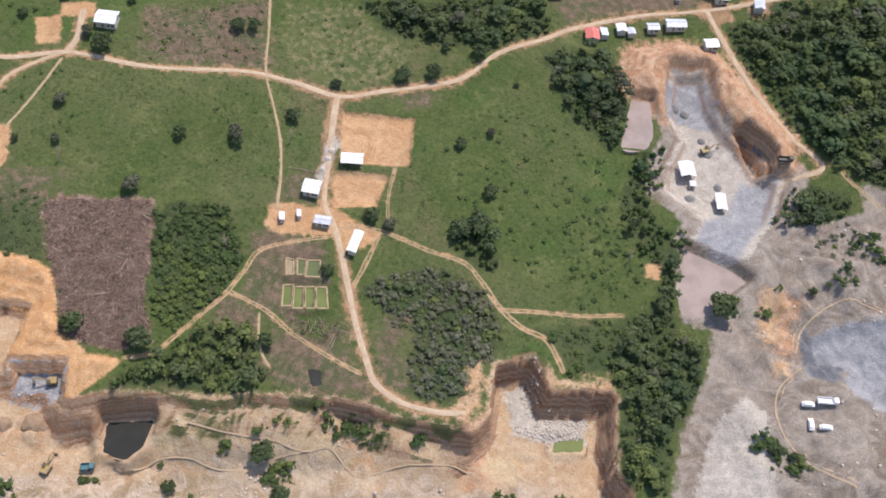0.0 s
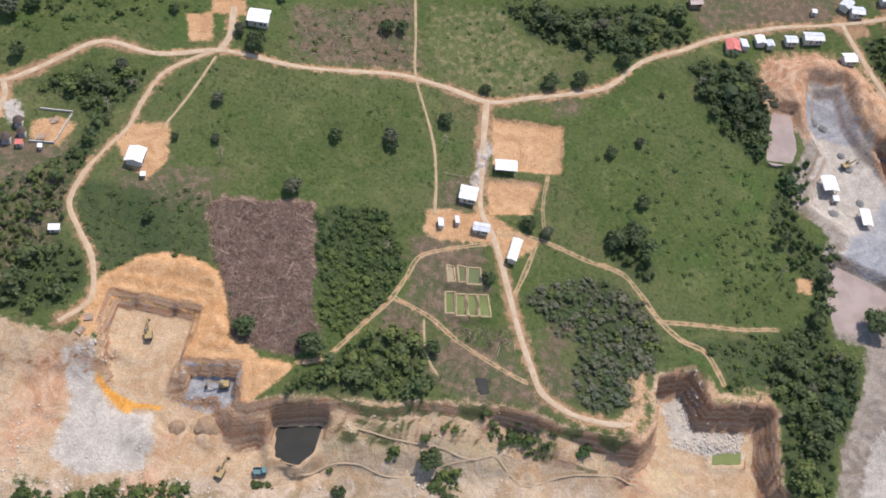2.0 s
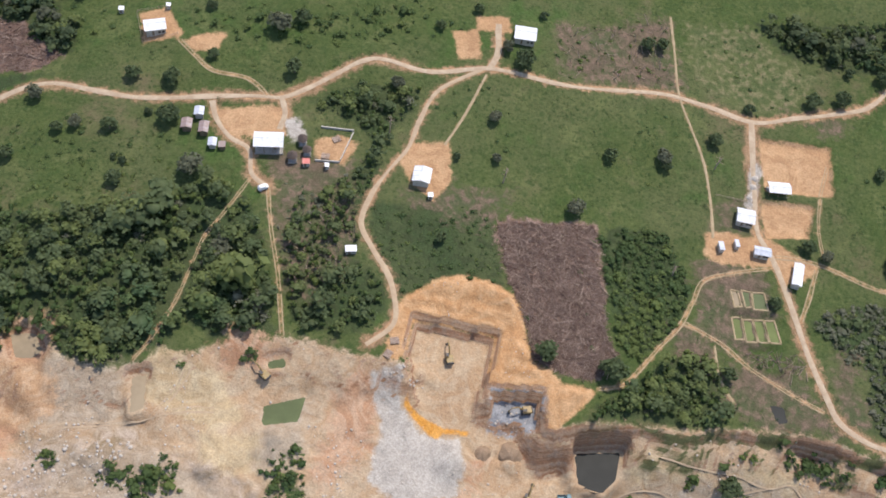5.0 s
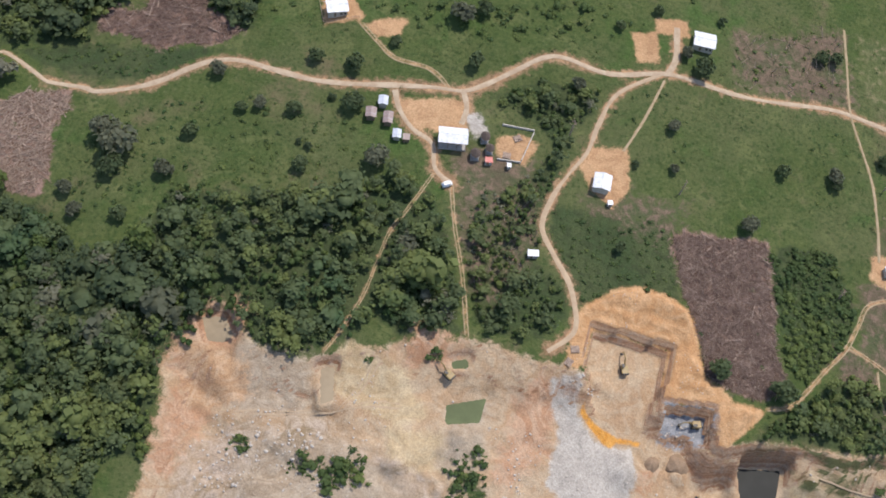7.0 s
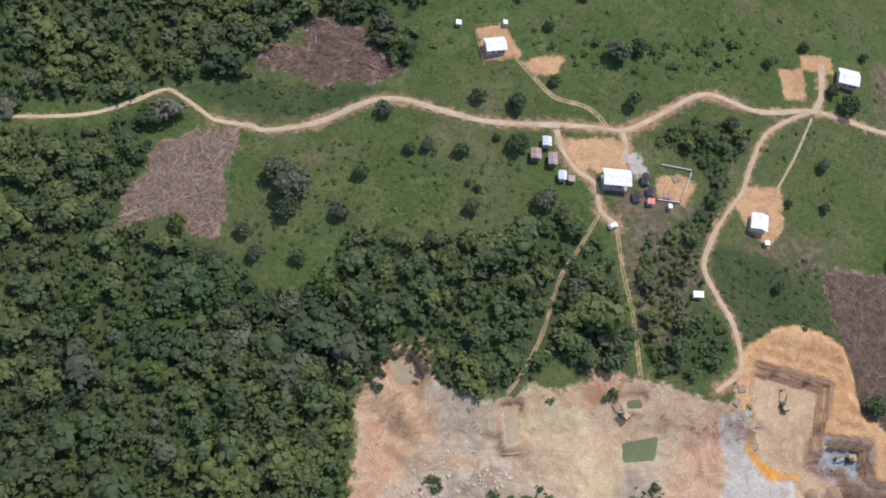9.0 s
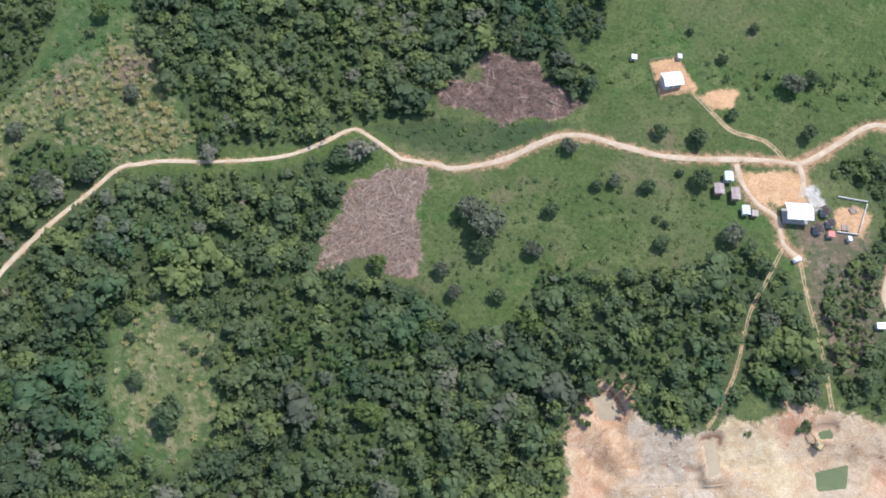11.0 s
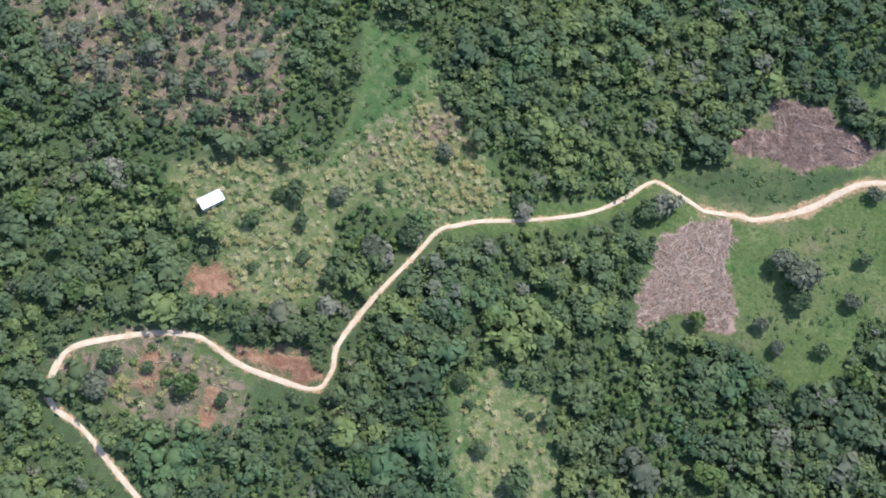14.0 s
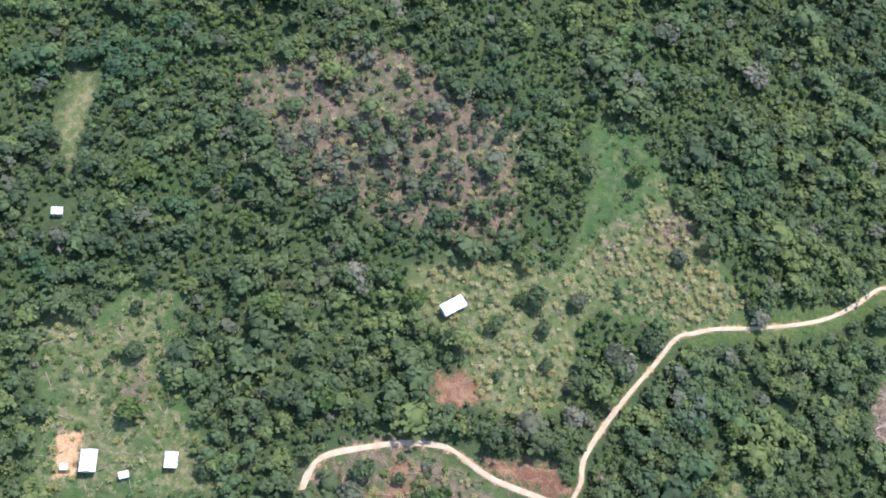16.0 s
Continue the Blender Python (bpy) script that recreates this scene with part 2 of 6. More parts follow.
CLEARING = [(-477.6, -115.2), (-464, -104), (-444.8, -112), (-435.2, -129.6), (-434.4, -147.2), (-442.4, -159.2), (-459.2, -155.2), (-471.2, -139.2)]
HOMESTEAD = [(-703.2, -119.2), (-684.8, -112), (-674.4, -97.6), (-659.2, -97.6), (-655.2, -122.4), (-645.6, -133.6), (-626.4, -154.4), (-664, -169.6), (-684.8, -169.6), (-688.8, -144.8)]
TRAIL_NW = [(-730.4, -23.2), (-720.8, -24.8), (-715.2, -40.8), (-709.6, -62.4), (-712.8, -64), (-719.2, -60.8), (-725.6, -51.2)]
RED_EARTH = [
    [(-572.8, -104), (-563.2, -97.6), (-556, -104.8), (-561.6, -110.4), (-569.6, -108.8)],
    [(-552, -123.2), (-528, -120), (-519.2, -124.8), (-524, -128.8), (-539.2, -128.8), (-548.8, -127.2)],
    [(-577.6, -132.8), (-571.2, -131.2), (-569.6, -144), (-576, -145.6)],
    [(-555.2, -137.6), (-550.4, -137.6), (-548.8, -148.8), (-553.6, -150.4)],
]
YARDS = [
    [(-198.4, 8.8), (-185.6, 12), (-181.6, -4), (-186.4, -13.6), (-196, -8), (-201.6, -0.8)],
    [(-272, 3.2), (-250.4, 11.2), (-244, -0.8), (-253.6, -4.8), (-265.6, -7.2)],
    [(-315.2, 40.8), (-304.8, 44.8), (-294.4, 32.8), (-308, 26.4)],
    [(-188, 71.2), (-175.2, 75.2), (-172.8, 68), (-185.6, 64.8)],
    [(-195.2, 61.6), (-185.6, 65.6), (-181.6, 52), (-190.4, 50.4)],
    [(-80.8, 8.8), (-61.6, 11.2), (-49.6, 6.4), (-40.8, 4.8), (-47.2, -3.2), (-55.2, -7.2), (-59.2, -0.8), (-77.6, -4), (-84.8, -2.4), (-85.6, 6.4)],
    [(-233.6, 0), (-224.8, 4), (-217.6, 2.4), (-220.8, -8), (-232, -6.4)],
    [(-681.6, -152), (-673.6, -148.8), (-670.4, -162.4), (-676.8, -164.8)],
    [(-294.4, 30.4), (-286.4, 36), (-278.4, 37.6), (-280, 28.8), (-288, 26.4)],
    [(60, 17.6), (65.6, 17.6), (65.6, 11.2), (60, 11.2)],
]
DRY = [
    [(-102.4, 100.8), (-77.6, 108.8), (-57.6, 96), (-44.8, 92.8), (-51.2, 76.8), (-63.2, 67.2), (-82.4, 68), (-96, 75.2), (-101.6, 88.8)],
    [(-155.2, 78.4), (-111.2, 97.6), (-103.2, 67.2), (-132.8, 58.4), (-152, 54.4)],
    [(8, 132), (37.6, 144), (74.4, 153.6), (80, 184), (16, 184)],
    [(-235.2, -24), (-214.4, -16), (-209.6, -32), (-216, -60), (-227.2, -64)],
    [(-72, -42), (-48, -36), (-34, -52), (-30, -58), (-60, -64), (-76, -58)],
    [(-36, -30), (-26, -28), (-22, -54), (-32, -54)],
    [(-92, -34), (-80, -36), (-72, -48), (-90, -46)],
    [(-196, -14), (-176, -4), (-160, -2), (-166, -16), (-180, -18)],
    [(-42, 66), (-34, 72), (-44, 78), (-58, 70)],
    [(-83, 24), (-70, 26), (-68, 14), (-81, 10)],
    [(-150, 78), (-140, 84), (-138, 70), (-150, 66)],
    [(-86, -8), (-72, -3), (-62, -4), (-58, -20), (-64, -40), (-86, -34)],
]
GREY = [
    [(-72, 22), (-67, 22), (-66, 40), (-70, 44)],
    [(-192.6, -80.3), (-183, -77), (-180, -87), (-172, -93), (-158.6, -92), (-154.3, -102.2), (-155.9, -110.4), (-174, -118.3), (-183.9, -112.9), (-184, -97.3)],
    [(-245.6, 4.8), (-241.6, 6.4), (-236.8, 0.8), (-240.8, -3.2)],
    [(12.8, -40), (24, -34.4), (28, -47.2), (47.2, -42.4), (46.4, -53.6), (39.2, -56.8), (19.2, -55.2)],
]
ORANGE = [[(-179, -82.4), (-177.4, -86), (-172, -88.6), (-164.6, -90.2), (-156.2, -88.4), (-156.8, -90), (-165, -92), (-166, -94.4), (-169, -93.8), (-173.4, -90.8), (-179.4, -86.6)]]


YELLOW_SAND = [
    [(-102.8, -83.1), (-94.4, -77.7), (-83.1, -75.1), (-72.2, -75.1), (-72.6, -79), (-81.9, -83.4), (-91.6, -86.6), (-99.2, -88.4)],
    [(-260, -92), (-240, -92), (-226, -104), (-236, -112), (-262, -104)],
    [(-240, -112), (-222, -106), (-204, -112), (-214, -122), (-238, -122)],
    [(-60, -74), (-44, -72), (-36, -78), (-52, -84), (-64, -82)],
    [(-8, -68), (10, -64), (24, -64), (22, -72), (0, -74)],
]
CLAY_FACES = [
    [(-312.8, -108), (-304.9, -103.9), (-292.9, -105.5), (-287.1, -115.3), (-296.2, -121.2), (-303, -124)],
    [(105.4, 12), (111, 11.5), (112.3, -7.7), (104.9, -9.4)],
    [(107.1, -14.5), (117.6, -11.2), (115.6, -19.4), (109.8, -19.9)],
    [(-1, -38), (4, -37), (6, -46), (6, -56), (-4, -59), (0, -50)],
    [(27, -36), (31, -38), (50, -34), (52, -37), (30, -41)],
]
# darker blue-grey patches: at the blue gravel's west edge, and in the notch
DARK_GREY_GRAVEL = [[(120, 2.2), (122.1, 1.5), (125.3, -11.3), (133.3, -13.7), (130.7, -20.4), (121.2, -19.1), (118.4, -4.3)], [(93.5, 85.4), (98.5, 85), (102.9, 80.8), (104.4, 71.8), (99.5, 69.8), (92.9, 77.1)]]
BLUE_FLOORS = [[(60, 107.1), (77.9, 114.5), (80.5, 103.9), (84.5, 89.2), (68.7, 90.7), (61.4, 91.5)], [(95.8, 63.8), (108.1, 65.5), (108.2, 48.8), (93.4, 25), (77.9, 30), (81.9, 41.7), (91.4, 48.1)]]
RUBBLE = [(-300, -136), (-268, -120), (-232, -118), (-200, -128), (-150, -110), (-132, -104), (-108, -100), (-92, -92), (-60, -86), (-30, -84), (0, -76), (40, -72), (62, -84), (62, -130), (-120, -150), (-300, -160)]
HAMLET_LOTS = [
    [(10.3, 138.5), (17.5, 144.3), (68.1, 158.4), (71.2, 148.5), (58.9, 142.7), (39, 135.8), (14.6, 123.1)],
    [(71.4, 145.3), (73.6, 150.5), (80.9, 154.8), (85, 145.8), (79, 142)],
    [(90.6, 159.2), (97.8, 161.3), (102.9, 150.5), (95.7, 146.7)],
]
DRY_PATCHES = [
    [(-511.7, -27), (-503.1, -21.6), (-496, -23.6), (-500.9, -31), (-509.3, -33)],
    [(-667.4, -15.5), (-660.8, -16), (-656.9, -32.4), (-664.5, -31.9)],
    [(-668.5, -134.2), (-663.9, -127), (-657.7, -133), (-660.6, -139.6)],
    [(-528.9, -41.5), (-522.3, -33.4), (-517.9, -43.1), (-524.7, -49.9)],
    [(-634.5, -30.5), (-627.2, -20.8), (-619.2, -32.5), (-626.2, -48.8), (-632.8, -53.2)],
    [(-593.6, -47.9), (-589.8, -33.3), (-584.1, -45.3), (-588.6, -57.6)],
    [(-585.1, -5.5), (-572, 1.6), (-565.8, -13.6), (-578.7, -13.1)],
]
GREY_CROWNS = [(-466.6, -47.8, 3.2), (-503.1, -70.5, 3.4), (-511, -81.6, 4.2), (-414.8, -27.9, 4.6), (-523.9, -102.8, 3.4), (-520.9, 49.7, 4.4), (-484.4, 45.2, 5), (-606.8, -76.3, 3.6)]


# heaps of dug stuff: x, y, radius, height
HEAPS = [(-177, -75, 4, 2.0), (-171, -76, 3.5, 1.6), (-88, -80, 9, 2.0), (-296, -113, 8, 2.5), (-255, -108, 12, 2.5), (-236, -118, 9, 2.0), (-215, -108, 10, 3.0), (-289, -118, 14, 2.5), (-140, -94, 5, 2.5), (-160, -100, 8, 2.0), (-95, -84, 12, 2.5), (-70, -90, 9, 1.5), (-30, -84, 10, 2.0), (14, -74, 9, 3.0), (2, -62, 8, 2.5), (45, -40, 5, 2.0), (58, -38, 4, 1.8), (118, 10, 12, 4.0), (104, -14, 10, 3.0), (130, 22, 14, 4.0), (100, -38, 12, 2.5), (150, -60, 12, 3.0), (143, 36, 10, 3.0)]
SCRUB = [
    [(-216, -112), (-209, -110), (-200, -128), (-204, -150), (-216, -152), (-214, -130)],
    [(-192, -122), (-178, -124), (-160, -116), (-146, -110), (-137, -114), (-138, -130), (-190, -142)],
    [(-268, -128), (-250, -126), (-238, -132), (-250, -138), (-268, -136)],
    [(-92, -110), (-70, -104), (-66, -110), (-88, -116)],
    [(-50, -104), (-30, -98), (-28, -106), (-48, -110)],
    [(134, 38), (146, 42), (148, 32), (138, 28)],
]
QUARRY_BUSHES = [[(cx - r, cy - 0.6 * r), (cx + r, cy - 0.6 * r), (cx + 0.8 * r, cy + 0.8 * r), (cx - 0.7 * r, cy + 0.7 * r)] for cx, cy, r in (
    (-99.5, -91.2, 3), (-68.3, -76, 4), (-57.9, -87, 5), (-46.7, -64.5, 5), (-43, -69, 4), (-78, -83, 3), (-28.3, -69, 5), (-12, -67, 3), (-60, -70, 3), (92, 7, 5), (108, 13, 4), (-36, -66, 4), (-84, -104, 6), (-20, -92, 5), (20, -80, 5), (-118, -104, 4), (42, -78, 5), (-248, -126, 6), (-284, -132, 5), (-232, -86, 4), (-252, -94, 3), (116, -52, 6), (108, -47, 4), (104, 4, 3), (132, 20, 5), (146, 30, 4))]
BRUSH_EAST = [(118, 36), (136, 44), (142, 36), (136, 24), (122, 28)]
WEST_YARD = [(-244, -10), (-222, -6), (-212, -20), (-220, -44), (-234, -46), (-242, -24)]
FAN = [(92, -40), (100, -30), (108, -36), (112, -60), (122, -110), (84, -110), (84, -64)]
PINK = [
    [(-196, -80), (-184, -82), (-188, -100), (-196, -120), (-204, -118), (-200, -98)],
    [(-308, -92), (-296, -90), (-300, -106), (-306, -118), (-316, -112)],
    [(-308, -122), (-298, -124), (-300, -146), (-308, -150)],
    [(-240, -80), (-222, -80), (-224, -92), (-240, -90)],
    [(-156, -98), (-150, -96), (-148, -120), (-156, -124)],
    [(4, -62), (12, -50), (12, -70), (20, -78), (6, -78), (-4, -66)],
    [(108, 8), (118, 10), (120, -14), (108, -14)],
]
WASHED = [
    [(-226, -96), (-212, -96), (-206, -118), (-222, -122)],
    [(-280, -128), (-240, -122), (-210, -132), (-230, -160), (-280, -160)],
    [(-80, -84), (-40, -78), (-44, -90), (-78, -94)],
    [(-110, -112), (-20, -98), (30, -90), (30, -130), (-110, -150)],
    [(-292, -104), (-270, -100), (-268, -114), (-290, -118)],
]


def depth_of_quarry(x):
    return np.interp(x, [-320, -240, -192, -160, -128, -96, 48, 96], [-6.4, -6.4, -6.4, -6.4, -13.6, -15.2, -13.6, -9.6])


def dug_land(x, y):
    """The ground's height, before the ponds."""
    x, y = np.asarray(x, float), np.asarray(y, float)
    z = base(x, y) + 2.2 * fbm(x, y, 55) + 0.35 * fbm(x, y, 9, 2)
    d = inside(x, y, QUARRY, 40) + np.interp(x, [-200, -130], [2.6, 1.7]) * fbm(x, y, 12, 4)
    soft = np.interp(x, [-320, -200, -170, -128, -16, 10, 24, 64], [14, 14, 11, 7, 6.5, 5, 4.5, 4.5])
    step = np.clip(d / soft, 0, 1)
    lip = np.clip(0.52 + 0.9 * fbm(x + 40, y, 26, 3), 0.3, 0.8)  # how much falls at the upper face
    apron = np.interp(x, [-140, -124, -118, -2, 8], [9, 9, 19, 19, 4.6])  # sand banked up under the face
    benched = lip * ramp(d, 0, 0.35 * np.minimum(apron, 9)) + (1 - lip) * np.clip((d - 0.4 * np.minimum(apron, 9)) / (apron - 0.4 * np.minimum(apron, 9)), 0, 1)
    sheer = np.interp(x, [-190, -140, 60], [0, 1, 1])
    fall = -depth_of_quarry(x) * (sheer * benched + (1 - sheer) * step)
    upper, lower = inside(x, y, PIT_UPPER, 20), inside(x, y, PIT_LOWER, 20)
    z = z - np.maximum(fall, np.maximum(6.2 * ramp(upper + 0.5 * fbm(x, y, 7), -0.8, 1.0), 7.2 * ramp(lower, -0.4, 1.2)))
    rough = ramp(d, 0, 12)
    gully = np.abs(fbm(x + 0.4 * y, y - 0.2 * x, 26, 3))
    z = z + rough * (1 - ramp(upper, -3, 0)) * (1 - 0.85 * ramp(inside(x, y, GREY[1]), -2, 3)) * (3.0 * fbm(x, y, 34, 4) + 1.1 * np.abs(fbm(x + 9, y, 9, 3)) - 0.8 * ramp(gully, 0.06, 0.0) + 1.6 * ramp(fbm(x - 60, y, 22, 3), 0.02, 0.09) * ramp(inside(x, y, RUBBLE), -2, 6))
    for hx, hy, hr, hh in HEAPS:
        z = z + hh * np.clip(1 - np.hypot(x - hx, y - hy) / hr, 0, 1) * (1 + 0.8 * fbm(x, y, 5, 2))
    s = inside(x, y, SPOIL) + 1.0 * fbm(x, y, 9)
    away = -np.maximum(upper, lower) + 0.9 * fbm(x, y, 14)  # the spoil lies in benches that follow the pits
    z = z + ramp(s, 0, 2.0) * (1.0 * ramp(away, 4.4, 5.2) + 1.0 * ramp(away, 8.4, 9.2) + ramp(away, 9, 12) * (0.6 + 2.4 * np.abs(fbm(x, y, 6, 3))))
    n = inside(x, y, NE_PIT) + 1.0 * fbm(x, y, 9)
    r = inside(x, y, NE_RIM)
    z = z - 6.5 * (0.5 * ramp(n, -2, 0) + 0.5 * ramp(n, 1.5, 4)) * ramp(y, 32, 60) + 1.3 * (ramp(r + 1.5 * fbm(x, y, 12), 0.2, 1.2) + ramp(r + 1.5 * fbm(x, y, 12), 3.0, 3.9) + ramp(r + 1.5 * fbm(x, y, 12), 6.0, 6.9)) + ramp(r, 0, 5) * 2.0 * np.abs(fbm(x, y, 9, 3))
    z = z - 9.0 * ramp(inside(x, y, NE_NOTCH) + 0.8 * fbm(x, y, 6), 0, 1.8)
    e = inside(x, y, SAND_EAST)
    z = z + ramp(e, 0, 8) * (5.5 * fbm(x, y, 26, 4) + 2.0 * np.abs(fbm(x, y + 7, 8, 3))) - 2.0 * ramp(e, 0, 6)
    b = inside(x, y, BLUE_GRAVEL)
    z = z - 3.0 * ramp(b, -1, 5)
    for p in PADS:
        z = z - 1.3 * ramp(inside(x, y, p) + 0.4 * fbm(x, y, 5), -0.6, 0.9)
    return z


def land(x, y):
    """The ground's height. Round each pond it is level."""
    x, y = np.asarray(x, float), np.asarray(y, float)
    z = dug_land(x, y)
    for poly, level in basins():
        d = inside(x, y, poly, 8.0)
        near = ramp(d, -2.8, -0.8)
        z = z * (1 - near) + near * (level + 0.25 - 1.2 * ramp(d, -0.5, 1.2))
    return z


LEVELS = []


def basins():
    """Each pond's outline and the level of its water."""
    if not LEVELS:
        for poly, *_ in PONDS:
            p = np.array(poly, float).mean(0)
            LEVELS.append((poly, float(dug_land(p[:1], p[1:])[0]) - 0.2))
        for row in (FISH_PONDS[:3], FISH_PONDS[3:]):
            p = np.array([c for poly, _ in row for c in poly], float).mean(0)
            level = float(dug_land(p[:1], p[1:])[0])
            LEVELS.extend((poly, level) for poly, _ in row)
    return LEVELS


# ---- materials ----
def shader(name, rough=0.9, metal=0.0, spec=0.2):
    m = bpy.data.materials.new(name)
    m.use_nodes = True
    bsdf = m.node_tree.nodes["Principled BSDF"]
    bsdf.inputs["Roughness"].default_value, bsdf.inputs["Metallic"].default_value = rough, metal
    bsdf.inputs["Specular IOR Level"].default_value = spec
    return m, m.node_tree.nodes, m.node_tree.links, bsdf


def noise_node(n, l, scale, detail=4.0, at=None, rough=0.6):
    t = n.new("ShaderNodeTexNoise")
    t.inputs["Scale"].default_value, t.inputs["Detail"].default_value, t.inputs["Roughness"].default_value = scale, detail, rough
    if at is not None:
        l.new(at, t.inputs["Vector"])
    return t.outputs["Fac"]


def number(n, l, op, a, b=0.0, clamp=False):
    m = n.new("ShaderNodeMath")
    m.operation, m.use_clamp = op, clamp
    for s, v in zip(m.inputs, (a, b)):
        if isinstance(v, (int, float)):
            s.default_value = v
        else:
            l.new(v, s)
    return m.outputs[0]


def spread(n, l, fac, lo, hi, a=0.0, b=1.0):
    m = n.new("ShaderNodeMapRange")
    m.interpolation_type = "SMOOTHSTEP"
    for s, v in zip(m.inputs, (fac, lo, hi, a, b)):
        if isinstance(v, (int, float)):
            s.default_value = v
        else:
            l.new(v, s)
    return m.outputs[0]


def mixed(n, l, fac, a, b):
    m = n.new("ShaderNodeMix")
    m.data_type = "RGBA"
    for s, v in zip((m.inputs[0], m.inputs[6], m.inputs[7]), (fac, a, b)):
        if isinstance(v, tuple):
            s.default_value = (*v, 1)
        elif isinstance(v, (int, float)):
            s.default_value = v
        else:
            l.new(v, s)
    return m.outputs[2]


def place_node(n, kind="Object"):
    return n.new("ShaderNodeTexCoord").outputs[kind]


def relief(n, l, bsdf, height, strength=0.5, distance=0.3):
    b = n.new("ShaderNodeBump")
    b.inputs["Strength"].default_value, b.inputs["Distance"].default_value = strength, distance
    l.new(height, b.inputs["Height"])
    l.new(b.outputs[0], bsdf.inputs["Normal"])


def plain(name, a, b, scale=2.0, rough=0.8, metal=0.0, spec=0.3, bump=0.2, distance=0.05):
    """Two tones of one surface, mixed at two scales, with fine relief."""
    m, n, l, bsdf = shader(name, rough, metal, spec)
    at = place_node(n)
    f = number(n, l, "ADD", number(n, l, "MULTIPLY", noise_node(n, l, scale, 5, at), 0.6), number(n, l, "MULTIPLY", noise_node(n, l, scale * 7, 3, at), 0.4))
    l.new(mixed(n, l, spread(n, l, f, 0.35, 0.65), a, b), bsdf.inputs["Base Color"])
    if bump:
        relief(n, l, bsdf, f, bump, distance)
    return m


